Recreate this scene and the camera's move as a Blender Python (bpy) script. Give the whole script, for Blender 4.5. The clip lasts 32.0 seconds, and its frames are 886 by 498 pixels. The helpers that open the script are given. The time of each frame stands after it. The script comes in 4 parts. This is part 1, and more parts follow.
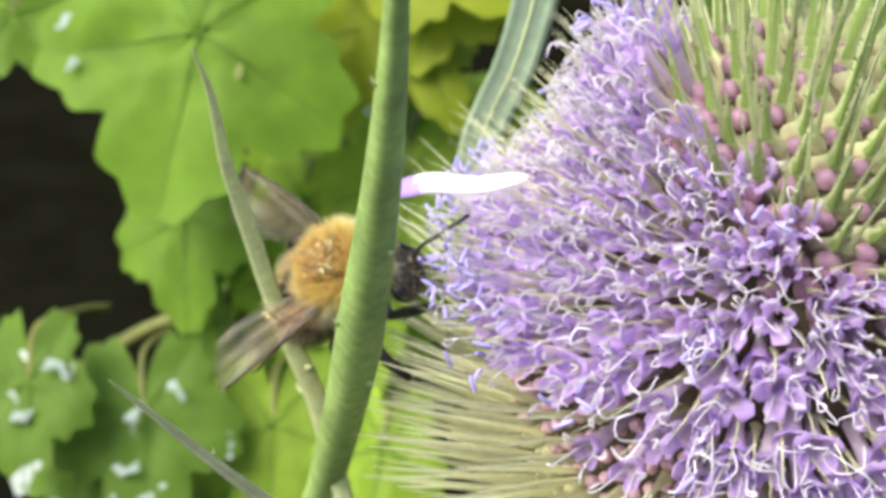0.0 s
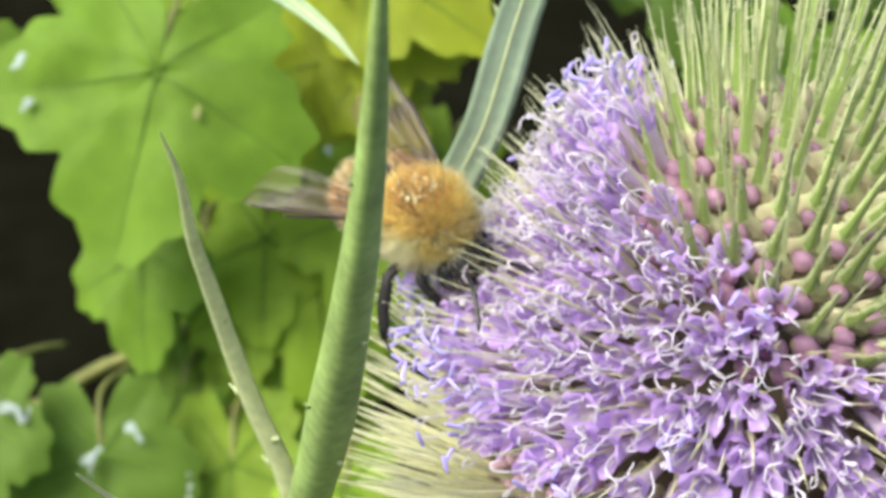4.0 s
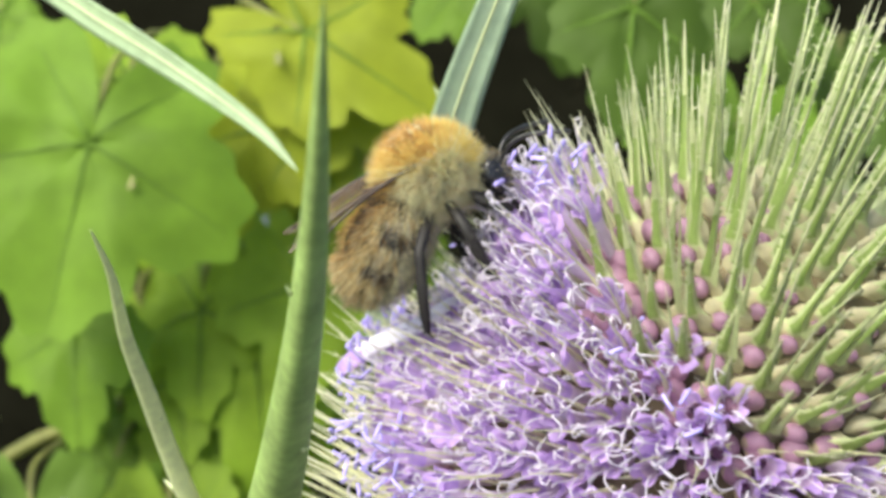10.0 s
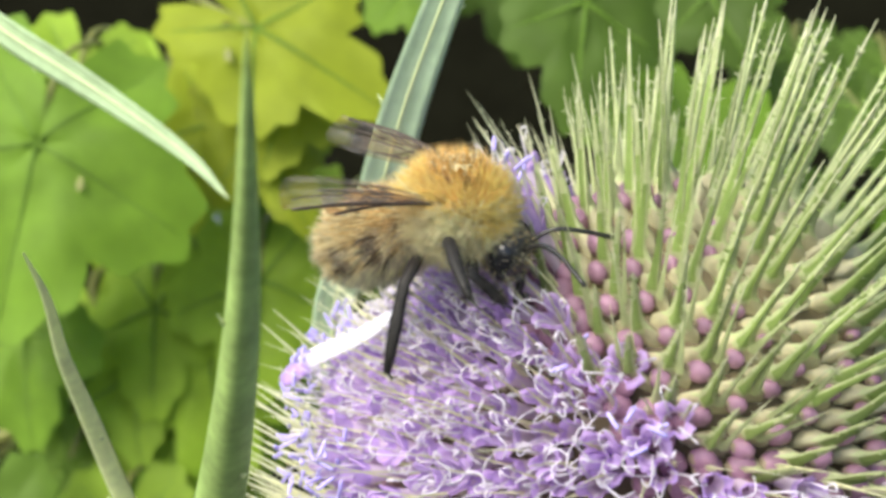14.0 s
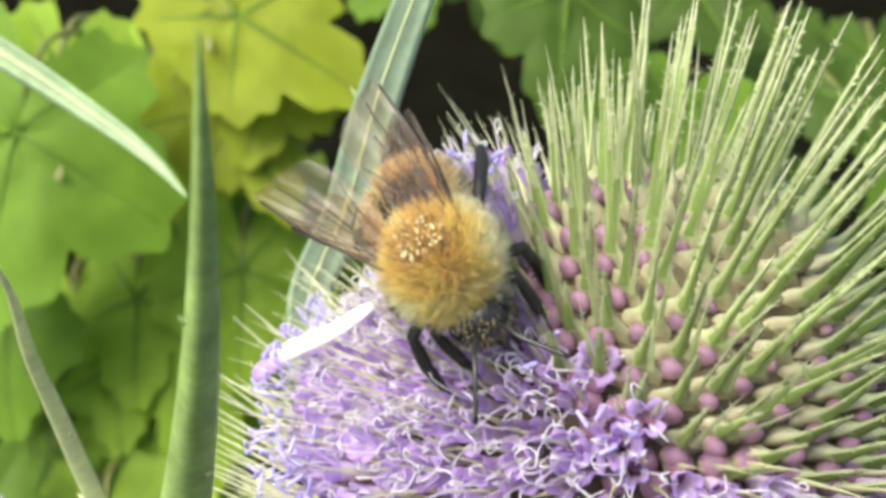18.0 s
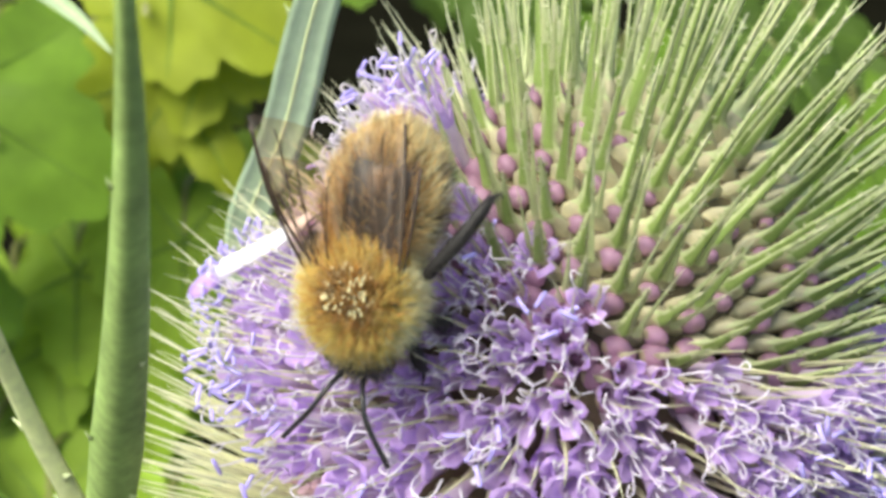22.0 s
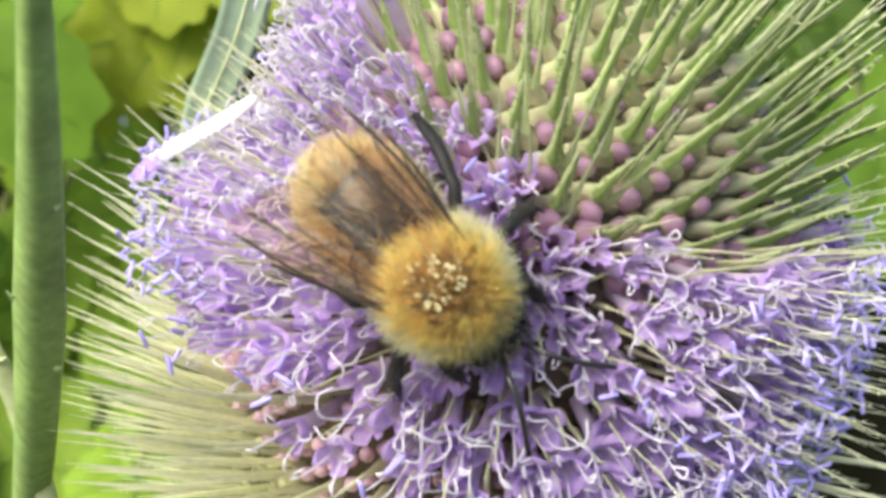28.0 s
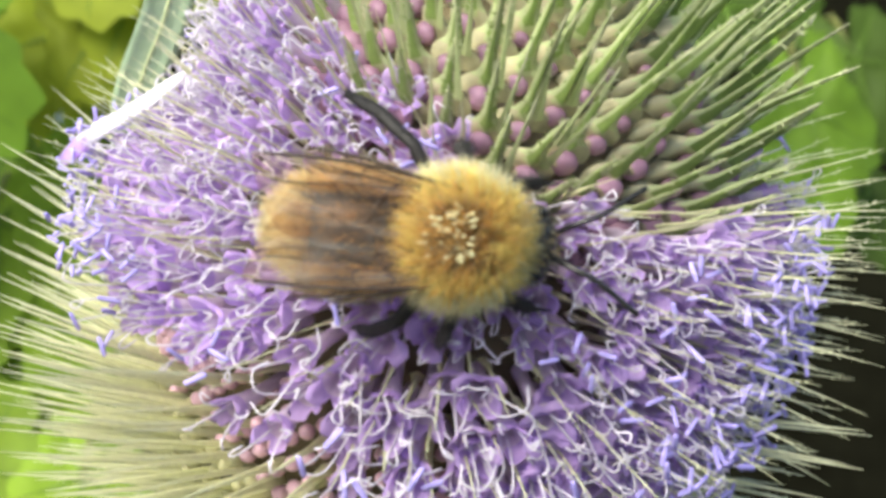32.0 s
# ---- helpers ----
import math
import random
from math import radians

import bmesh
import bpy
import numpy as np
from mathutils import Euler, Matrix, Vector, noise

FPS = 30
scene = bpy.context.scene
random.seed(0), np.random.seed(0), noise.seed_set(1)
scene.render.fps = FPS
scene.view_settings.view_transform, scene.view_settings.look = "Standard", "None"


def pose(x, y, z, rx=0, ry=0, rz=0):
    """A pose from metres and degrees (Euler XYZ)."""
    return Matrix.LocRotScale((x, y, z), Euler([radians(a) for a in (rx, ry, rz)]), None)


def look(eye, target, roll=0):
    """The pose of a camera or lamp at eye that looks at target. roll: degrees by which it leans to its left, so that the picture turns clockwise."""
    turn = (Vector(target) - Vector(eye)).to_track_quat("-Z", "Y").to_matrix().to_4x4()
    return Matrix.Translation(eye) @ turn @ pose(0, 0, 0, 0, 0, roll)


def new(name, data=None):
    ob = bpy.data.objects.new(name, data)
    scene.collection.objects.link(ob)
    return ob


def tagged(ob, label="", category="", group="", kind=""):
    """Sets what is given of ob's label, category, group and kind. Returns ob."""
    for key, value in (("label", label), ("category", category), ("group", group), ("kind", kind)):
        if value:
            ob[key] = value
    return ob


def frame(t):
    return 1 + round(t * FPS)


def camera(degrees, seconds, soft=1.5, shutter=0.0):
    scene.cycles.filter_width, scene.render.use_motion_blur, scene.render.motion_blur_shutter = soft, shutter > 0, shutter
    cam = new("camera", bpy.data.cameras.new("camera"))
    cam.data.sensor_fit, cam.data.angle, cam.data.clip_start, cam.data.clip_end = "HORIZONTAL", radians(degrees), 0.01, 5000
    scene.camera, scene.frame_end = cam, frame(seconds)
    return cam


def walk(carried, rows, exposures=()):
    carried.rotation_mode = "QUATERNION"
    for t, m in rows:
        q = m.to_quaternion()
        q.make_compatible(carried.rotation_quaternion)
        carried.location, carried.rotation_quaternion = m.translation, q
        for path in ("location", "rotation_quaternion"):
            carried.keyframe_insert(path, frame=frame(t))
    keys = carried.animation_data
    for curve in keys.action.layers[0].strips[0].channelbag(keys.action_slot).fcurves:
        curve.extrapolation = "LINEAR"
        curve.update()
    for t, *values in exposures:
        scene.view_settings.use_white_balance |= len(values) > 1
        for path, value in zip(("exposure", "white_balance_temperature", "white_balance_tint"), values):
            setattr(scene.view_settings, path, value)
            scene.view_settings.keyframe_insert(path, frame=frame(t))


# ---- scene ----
cam = camera(30.0, 32.0, soft=3.6)
cam.data.dof.use_dof = True
cam.data.dof.focus_distance = 0.092
cam.data.dof.aperture_fstop = 72.0

PATH = [
    (0, (-0.01238, -0.09787, 1.05531), (-0.02171, -0.01021, 1.00810), -1.80),
    (0.5, (-0.01317, -0.09707, 1.05710), (-0.02195, -0.01116, 1.00667), -1.99),
    (1, (-0.01330, -0.09688, 1.05708), (-0.02183, -0.01079, 1.00693), -2.12),
    (1.5, (-0.01332, -0.09577, 1.05861), (-0.02152, -0.00975, 1.00827), -1.57),
    (2, (-0.01364, -0.09560, 1.05904), (-0.02131, -0.00928, 1.00915), -1.25),
    (2.5, (-0.01349, -0.09580, 1.05825), (-0.02122, -0.00902, 1.00916), -1.60),
    (3, (-0.01360, -0.09512, 1.05869), (-0.02082, -0.00804, 1.01006), -1.46),
    (3.5, (-0.01427, -0.09423, 1.05920), (-0.02073, -0.00684, 1.01103), -0.95),
    (4, (-0.01396, -0.09435, 1.05909), (-0.02021, -0.00658, 1.01157), -1.03),
    (4.5, (-0.01378, -0.09455, 1.05904), (-0.01984, -0.00652, 1.01198), -1.09),
    (6.5, (-0.01421, -0.09336, 1.05915), (-0.01863, -0.00461, 1.01326), -0.78),
    (7, (-0.01411, -0.09259, 1.06000), (-0.01823, -0.00383, 1.01412), -0.40),
    (7.5, (-0.01399, -0.09193, 1.05997), (-0.01782, -0.00303, 1.01434), -0.30),
    (8, (-0.01433, -0.09292, 1.05938), (-0.01782, -0.00371, 1.01434), -0.50),
    (8.5, (-0.01434, -0.09254, 1.05930), (-0.01769, -0.00319, 1.01451), -0.52),
    (9, (-0.01423, -0.09139, 1.06011), (-0.01741, -0.00216, 1.01508), -0.20),
    (9.5, (-0.01413, -0.09128, 1.06075), (-0.01707, -0.00213, 1.01554), -0.08),
    (10, (-0.01440, -0.09061, 1.06051), (-0.01691, -0.00147, 1.01527), -0.33),
    (10.5, (-0.01460, -0.08955, 1.06152), (-0.01656, -0.00049, 1.01608), -0.44),
    (11, (-0.01441, -0.08848, 1.06264), (-0.01610, 0.00041, 1.01687), -0.20),
    (11.5, (-0.01433, -0.08808, 1.06297), (-0.01574, 0.00080, 1.01717), -0.22),
    (12, (-0.01436, -0.08899, 1.06214), (-0.01530, 0.00019, 1.01691), -0.64),
    (12.5, (-0.01354, -0.08891, 1.06215), (-0.01445, 0.00022, 1.01682), -0.26),
    (13, (-0.01248, -0.08859, 1.06273), (-0.01351, 0.00022, 1.01677), -0.07),
    (13.5, (-0.01282, -0.08911, 1.06288), (-0.01356, -0.00053, 1.01647), -0.20),
    (14, (-0.01309, -0.08834, 1.06179), (-0.01356, 0.00021, 1.01532), -0.31),
    (14.5, (-0.01296, -0.08824, 1.06275), (-0.01320, 0.00002, 1.01573), -0.30),
    (15, (-0.01215, -0.08777, 1.06320), (-0.01251, 0.00028, 1.01580), -0.08),
    (15.5, (-0.01231, -0.08858, 1.06239), (-0.01246, -0.00043, 1.01517), -0.04),
    (17.5, (-0.01218, -0.08621, 1.06344), (-0.01230, 0.00137, 1.01517), -0.36),
    (18, (-0.01167, -0.08721, 1.06195), (-0.01186, 0.00087, 1.01460), -0.22),
    (18.5, (-0.01133, -0.08729, 1.06209), (-0.01142, 0.00082, 1.01479), -0.30),
    (19, (-0.01060, -0.08730, 1.06160), (-0.01060, 0.00099, 1.01465), -0.00),
    (19.5, (-0.01098, -0.08750, 1.06149), (-0.01055, 0.00062, 1.01420), -0.56),
    (20, (-0.01164, -0.08842, 1.05935), (-0.01063, 0.00003, 1.01270), -0.60),
    (20.5, (-0.01092, -0.08950, 1.05749), (-0.00983, -0.00089, 1.01115), -0.80),
    (21, (-0.01075, -0.08890, 1.05656), (-0.00892, -0.00019, 1.01042), -0.98),
    (21.5, (-0.01064, -0.08883, 1.05585), (-0.00782, 0.00000, 1.01001), -0.58),
    (22, (-0.01107, -0.08980, 1.05482), (-0.00818, -0.00087, 1.00917), -0.42),
    (22.5, (-0.01101, -0.09016, 1.05254), (-0.00802, -0.00109, 1.00718), 0.52),
    (23, (-0.01011, -0.09083, 1.05192), (-0.00780, -0.00180, 1.00642), 0.49),
    (23.5, (-0.00953, -0.09095, 1.05181), (-0.00779, -0.00203, 1.00610), 0.32),
    (24, (-0.00859, -0.09022, 1.05172), (-0.00739, -0.00150, 1.00559), 0.12),
    (24.5, (-0.00777, -0.09032, 1.05145), (-0.00699, -0.00177, 1.00500), 0.07),
    (25, (-0.00744, -0.08966, 1.05094), (-0.00698, -0.00129, 1.00414), 0.07),
    (25.5, (-0.00754, -0.09049, 1.05078), (-0.00695, -0.00203, 1.00414), 0.16),
    (27.5, (-0.00689, -0.09202, 1.04619), (-0.00566, -0.00217, 1.00232), 1.15),
    (28, (-0.00562, -0.09230, 1.04610), (-0.00477, -0.00236, 1.00241), 0.81),
    (28.5, (-0.00520, -0.09196, 1.04438), (-0.00453, -0.00180, 1.00113), 0.83),
    (29, (-0.00607, -0.09206, 1.04311), (-0.00477, -0.00159, 1.00053), 0.67),
    (29.5, (-0.00696, -0.09227, 1.04247), (-0.00483, -0.00151, 1.00055), 0.44),
    (30, (-0.00625, -0.09051, 1.04224), (-0.00392, 0.00024, 1.00030), 0.12),
    (30.5, (-0.00617, -0.09061, 1.04212), (-0.00307, -0.00006, 0.99980), 0.15),
    (31, (-0.00540, -0.09055, 1.04235), (-0.00228, -0.00030, 0.99940), 0.01),
    (31.5, (-0.00532, -0.09031, 1.04231), (-0.00205, -0.00014, 0.99921), 0.13),
    (32, (-0.00475, -0.09187, 1.04367), (-0.00097, -0.00180, 1.00039), 0.01),
]
walk(cam, [(t, look(eye, target, roll)) for t, eye, target, roll in PATH], exposures=((0, 0.78, 6560, 3), (32, 0.78, 6560, 3)))

# ---- light ----
world = bpy.data.worlds.new("sky")
scene.world = world
world.use_nodes = True
sky = world.node_tree.nodes.new("ShaderNodeTexSky")
sky.sky_type, sky.sun_disc = "NISHITA", False
sky.sun_elevation, sky.sun_rotation = radians(55), radians(230)
sky.air_density, sky.dust_density, sky.ozone_density = 1.0, 4.0, 1.0
world.node_tree.nodes["Background"].inputs["Strength"].default_value = 0.15
world.node_tree.links.new(sky.outputs[0], world.node_tree.nodes["Background"].inputs["Color"])
sun = new("sun", bpy.data.lights.new("sun", "SUN"))
sun.data.energy, sun.data.angle, sun.data.color = 2.9, radians(40), (1.0, 0.95, 0.86)
sun.matrix_world = look((-0.62, -0.52, 2.15), (0.0, 0.0, 1.0))

# ---- helpers of this scene: all builders work in millimetres about the flower head ----
HEAD = Vector((0.0, 0.0, 1.0))
MM = 0.001


def put(p):
    return Vector(p) * MM + HEAD


def mesh_of(verts, faces, mats, index=None, smooth=True):
    me = bpy.data.meshes.new("mesh")
    me.from_pydata([tuple(c * MM for c in p) for p in verts], [], faces)
    for m in mats if isinstance(mats, (list, tuple)) else [mats]:
        me.materials.append(m)
    if index is not None:
        me.polygons.foreach_set("material_index", index)
    if smooth:
        me.polygons.foreach_set("use_smooth", [True] * len(me.polygons))
    me.update()
    return me


def part(name, me, parent, label="", m=None):
    ob = new(name, me)
    ob.parent = parent
    if m is not None:
        ob.matrix_local = m
    if label:
        ob["label"] = label
    return ob


def tube(path, radii, n=8, squash=1.0, normal=None, cap=True):
    """Verts and faces of a tube along path; squash flattens it along the given normal."""
    verts, faces = [], []
    path = [Vector(p) for p in path]
    ref = Vector(normal) if normal else Vector((0.31, 0.17, 0.93))
    for i, p in enumerate(path):
        d = (path[min(i + 1, len(path) - 1)] - path[max(i - 1, 0)]).normalized()
        a = (ref - d * ref.dot(d))
        a = a.normalized() if a.length > 1e-5 else d.orthogonal().normalized()
        b = d.cross(a)
        for k in range(n):
            w = 2 * math.pi * k / n
            verts.append(p + (a * math.cos(w) * squash + b * math.sin(w)) * radii[i])
    for i in range(len(path) - 1):
        for k in range(n):
            j = (k + 1) % n
            faces.append((i * n + k, i * n + j, (i + 1) * n + j, (i + 1) * n + k))
    if cap:
        faces.append(tuple(range(n))[::-1])
        faces.append(tuple((len(path) - 1) * n + k for k in range(n)))
    return verts, faces


def merge(pieces):
    verts, faces, index = [], [], []
    for k, (v, f) in enumerate(pieces):
        o = len(verts)
        verts += list(v)
        faces += [tuple(i + o for i in q) for q in f]
    return verts, faces


def spline(pts, steps):
    """A smooth line through the points (Catmull-Rom)."""
    pts = [Vector(p) for p in pts]
    ext = [pts[0] * 2 - pts[1]] + pts + [pts[-1] * 2 - pts[-2]]
    out = []
    for i in range(1, len(ext) - 2):
        a, b, c, d = ext[i - 1:i + 3]
        for s in range(steps):
            u = s / steps
            out.append(0.5 * ((2 * b) + (c - a) * u + (2 * a - 5 * b + 4 * c - d) * u * u + (3 * b - a - 3 * c + d) * u ** 3))
    return out + [pts[-1]]


def ellipsoid(c, r, nu=24, nv=14):
    verts, faces = [], []
    for j in range(nv + 1):
        la = math.pi * (j / nv - 0.5)
        for i in range(nu):
            lo = 2 * math.pi * i / nu
            verts.append((c[0] + r[0] * math.sin(la), c[1] + r[1] * math.cos(la) * math.cos(lo), c[2] + r[2] * math.cos(la) * math.sin(lo)))
    for j in range(nv):
        for i in range(nu):
            k = (i + 1) % nu
            faces.append((j * nu + i, j * nu + k, (j + 1) * nu + k, (j + 1) * nu + i))
    return verts, faces


# ---- materials ----
def material(name, base, rough=0.6, vary=0.25, scale=900.0, bump=0.25, spots=None, trans=0.0, sheen=0.0, specular=0.5, stripe=None):
    """A surface with two sizes of colour variation, fine relief and, for leaves, light that passes through."""
    m = bpy.data.materials.new(name)
    m.use_nodes = True
    nt = m.node_tree
    n, l = nt.nodes, nt.links
    b = n["Principled BSDF"]
    co = n.new("ShaderNodeTexCoord")
    big, fine = n.new("ShaderNodeTexNoise"), n.new("ShaderNodeTexNoise")
    big.inputs["Scale"].default_value, fine.inputs["Scale"].default_value = scale * 0.18, scale
    big.inputs["Detail"].default_value, fine.inputs["Detail"].default_value = 3, 4
    info = n.new("ShaderNodeObjectInfo")
    l.new(co.outputs["Object"], big.inputs["Vector"])
    l.new(co.outputs["Object"], fine.inputs["Vector"])
    ramp = n.new("ShaderNodeValToRGB")
    c = base
    ramp.color_ramp.elements[0].position, ramp.color_ramp.elements[1].position = 0.3, 0.72
    ramp.color_ramp.elements[0].color = (c[0] * (1 - vary), c[1] * (1 - vary), c[2] * (1 - vary), 1)
    ramp.color_ramp.elements[1].color = (min(1, c[0] * (1 + vary)), min(1, c[1] * (1 + vary)), min(1, c[2] * (1 + vary)), 1)
    mix = n.new("ShaderNodeMath")
    mix.operation = "MULTIPLY_ADD"
    mix.inputs[1].default_value, mix.inputs[2].default_value = 0.45, 0.0
    l.new(fine.outputs["Fac"], mix.inputs[0])
    add = n.new("ShaderNodeMath")
    add.operation = "MULTIPLY_ADD"
    add.inputs[1].default_value = 0.55
    l.new(big.outputs["Fac"], add.inputs[0])
    l.new(mix.outputs[0], add.inputs[2])
    l.new(add.outputs[0], ramp.inputs["Fac"])
    color = ramp.outputs["Color"]
    hsv = n.new("ShaderNodeHueSaturation")
    val = n.new("ShaderNodeMath")
    val.operation = "MULTIPLY_ADD"
    val.inputs[1].default_value, val.inputs[2].default_value = 0.3, 0.85
    l.new(info.outputs["Random"], val.inputs[0])
    l.new(val.outputs[0], hsv.inputs["Value"])
    l.new(color, hsv.inputs["Color"])
    color = hsv.outputs["Color"]
    if spots:
        tex = n.new("ShaderNodeTexNoise")
        tex.inputs["Scale"].default_value, tex.inputs["Detail"].default_value = spots[1], 2
        l.new(co.outputs["Object"], tex.inputs["Vector"])
        r2 = n.new("ShaderNodeValToRGB")
        r2.color_ramp.elements[0].position, r2.color_ramp.elements[1].position = spots[2], spots[2] + 0.03
        l.new(tex.outputs["Fac"], r2.inputs["Fac"])
        mx = n.new("ShaderNodeMix")
        mx.data_type = "RGBA"
        l.new(r2.outputs["Color"], mx.inputs["Factor"])
        l.new(color, mx.inputs["A"])
        mx.inputs["B"].default_value = (*spots[0], 1)
        color = mx.outputs["Result"]
    l.new(color, b.inputs["Base Color"])
    b.inputs["Roughness"].default_value = rough
    b.inputs["Specular IOR Level"].default_value = specular
    b.inputs["Sheen Weight"].default_value = sheen
    if bump:
        bp = n.new("ShaderNodeBump")
        bp.inputs["Strength"].default_value, bp.inputs["Distance"].default_value = bump, 0.0003
        l.new(add.outputs[0], bp.inputs["Height"])
        l.new(bp.outputs["Normal"], b.inputs["Normal"])
    if trans:
        t = n.new("ShaderNodeBsdfTranslucent")
        ms = n.new("ShaderNodeMixShader")
        ms.inputs[0].default_value = trans
        l.new(color, t.inputs["Color"])
        l.new(b.outputs[0], ms.inputs[1])
        l.new(t.outputs[0], ms.inputs[2])
        l.new(ms.outputs[0], n["Material Output"].inputs["Surface"])
    return m


M_LEAF = {
    "fresh": material("leaf fresh", (0.22, 0.34, 0.026), 0.62, 0.34, 260, 0.4, specular=0.25, trans=0.35),
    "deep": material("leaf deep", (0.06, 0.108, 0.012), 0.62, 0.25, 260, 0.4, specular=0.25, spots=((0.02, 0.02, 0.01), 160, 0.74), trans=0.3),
    "mid": material("leaf mid", (0.135, 0.24, 0.02), 0.62, 0.36, 260, 0.4, specular=0.25, trans=0.33),
    "yellow": material("leaf yellowing", (0.27, 0.33, 0.02), 0.62, 0.25, 260, 0.4, specular=0.25, spots=((0.06, 0.05, 0.01), 190, 0.72), trans=0.38),
    "spotted": material("leaf spattered", (0.105, 0.185, 0.02), 0.62, 0.25, 260, 0.4, specular=0.25, spots=((0.55, 0.60, 0.58), 300, 0.665), trans=0.3),
}
M_BRACT = material("bract green", (0.38, 0.53, 0.17), 0.6, 0.4, 1300, 0.35, specular=0.25, trans=0.18)
M_BRACT_PALE = material("bract pale", (0.72, 0.78, 0.42), 0.6, 0.26, 1300, 0.3, specular=0.3, trans=0.3)
M_BRACT_GREY = material("bract grey-green", (0.33, 0.44, 0.25), 0.55, 0.3, 1300, 0.35, trans=0.12)
M_BRACT_BLUE = material("bract glaucous", (0.40, 0.53, 0.34), 0.6, 0.2, 1300, 0.3, trans=0.12)
M_BRACT_STRAW = material("bract straw-green", (0.84, 0.85, 0.56), 0.6, 0.24, 1300, 0.3, specular=0.3, trans=0.3)
M_RIB = material("bract midrib", (0.58, 0.66, 0.36), 0.5, 0.15, 1300, 0.2, trans=0.15)
M_SPINE = material("spine green", (0.33, 0.45, 0.13), 0.5, 0.3, 1500, 0.25, trans=0.25)
M_SPINE_EDGE = material("spine pale flank", (0.58, 0.64, 0.34), 0.5, 0.25, 1500, 0.25, trans=0.3)
M_SPINE_PALE = material("spine straw", (0.78, 0.78, 0.50), 0.5, 0.2, 1500, 0.25, trans=0.3)
M_TIP = material("spine tip", (0.72, 0.73, 0.48), 0.45, 0.2, 1500, 0.1, trans=0.2)
M_SCALE = material("scale cream-green", (0.60, 0.56, 0.36), 0.6, 0.3, 1300, 0.8, trans=0.25)
M_CORE = material("receptacle", (0.10, 0.075, 0.04), 0.7, 0.25, 900, 0.5)
M_SKIN = material("receptacle olive", (0.14, 0.11, 0.055), 0.65, 0.3, 900, 0.4)
M_BUD_GREEN = material("bud cream", (0.64, 0.61, 0.34), 0.6, 0.25, 1200, 0.3, trans=0.15)
M_BUD_PINK = material("bud pink", (0.72, 0.46, 0.54), 0.5, 0.25, 1200, 0.2, trans=0.15)
M_VEIN_DARK = material("wing vein brown", (0.05, 0.032, 0.02), 0.4, 0.2, 1500, 0.1)
M_PELT = material("pelt", (0.50, 0.33, 0.12), 0.9, 0.3, 1500, 0.0, specular=0.1)
M_BUD = material("bud mauve", (0.34, 0.185, 0.275), 0.55, 0.3, 1200, 0.2, spots=((0.32, 0.26, 0.18), 700, 0.57), trans=0.15)
M_PETAL = material("petal lilac", (0.655, 0.47, 0.97), 0.6, 0.3, 900, 0.5, specular=0.25, trans=0.55)
M_PETAL_PALE = material("petal pale", (0.74, 0.62, 0.78), 0.55, 0.15, 1200, 0.2, trans=0.4)
M_ANTHER = material("anther violet", (0.45, 0.38, 0.84), 0.5, 0.2, 1500, 0.2)
M_FILAMENT = material("filament white", (0.84, 0.79, 0.88), 0.5, 0.08, 1500, 0.0, trans=0.3)
M_WHITE = material("white petal", (0.78, 0.75, 0.82), 0.6, 0.06, 800, 0.2, spots=((0.66, 0.48, 0.70), 90, 0.63), trans=0.2)
M_FUR_GOLD = material("fur ginger", (0.98, 0.66, 0.17), 0.75, 0.3, 1500, 0.0, sheen=0.3, trans=0.3)
M_FUR_RUST = material("fur rust", (0.78, 0.42, 0.075), 0.75, 0.3, 1500, 0.0, sheen=0.3, trans=0.3)
M_FUR_PALE = material("fur cream", (0.90, 0.80, 0.48), 0.75, 0.25, 1500, 0.0, sheen=0.3, trans=0.3)
M_FUR_BROWN = material("fur brown", (0.22, 0.14, 0.06), 0.75, 0.3, 1500, 0.0, trans=0.2)
M_FUR_BUFF = material("fur buff", (0.72, 0.55, 0.24), 0.75, 0.3, 1500, 0.0, sheen=0.3, trans=0.25)
M_FUR_GREY = material("fur grey", (0.52, 0.47, 0.36), 0.75, 0.3, 1500, 0.0, trans=0.2)
M_FUR_DARK = material("fur black", (0.03, 0.028, 0.025), 0.7, 0.3, 1500, 0.0)
M_SHELL = material("shell black", (0.018, 0.017, 0.016), 0.28, 0.3, 1500, 0.3)
M_LEG = material("leg black", (0.018, 0.016, 0.015), 0.6, 0.3, 1500, 0.6, specular=0.35)
M_EYE = material("eye black", (0.012, 0.012, 0.014), 0.15, 0.2, 3000, 0.05)
# darker than any soil: the deep shade behind the leaves is in this colour
M_GLOOM = material("gloom near-black", (0.006, 0.006, 0.0036), 1.0, 0.5, 60, 0.8, specular=0.0)
# a darkened leaf green that carries the shade of the undergrowth
M_SHADE = material("undergrowth leaf with shade in its green", (0.055, 0.115, 0.025), 0.7, 0.5, 120, 0.4, specular=0.2, trans=0.2)
M_RUST = material("rust orange", (0.62, 0.27, 0.03), 0.7, 0.3, 400, 0.3)
M_CHALK = material("chalky white", (0.27, 0.33, 0.30), 0.8, 0.2, 400, 0.3)
M_VEIN = material("leaf vein", (0.115, 0.205, 0.025), 0.6, 0.2, 700, 0.2, specular=0.25, trans=0.2)
M_STEM = material("stem green", (0.20, 0.28, 0.10), 0.6, 0.25, 700, 0.3)
M_TWIG = material("petiole", (0.16, 0.17, 0.04), 0.6, 0.25, 700, 0.3)


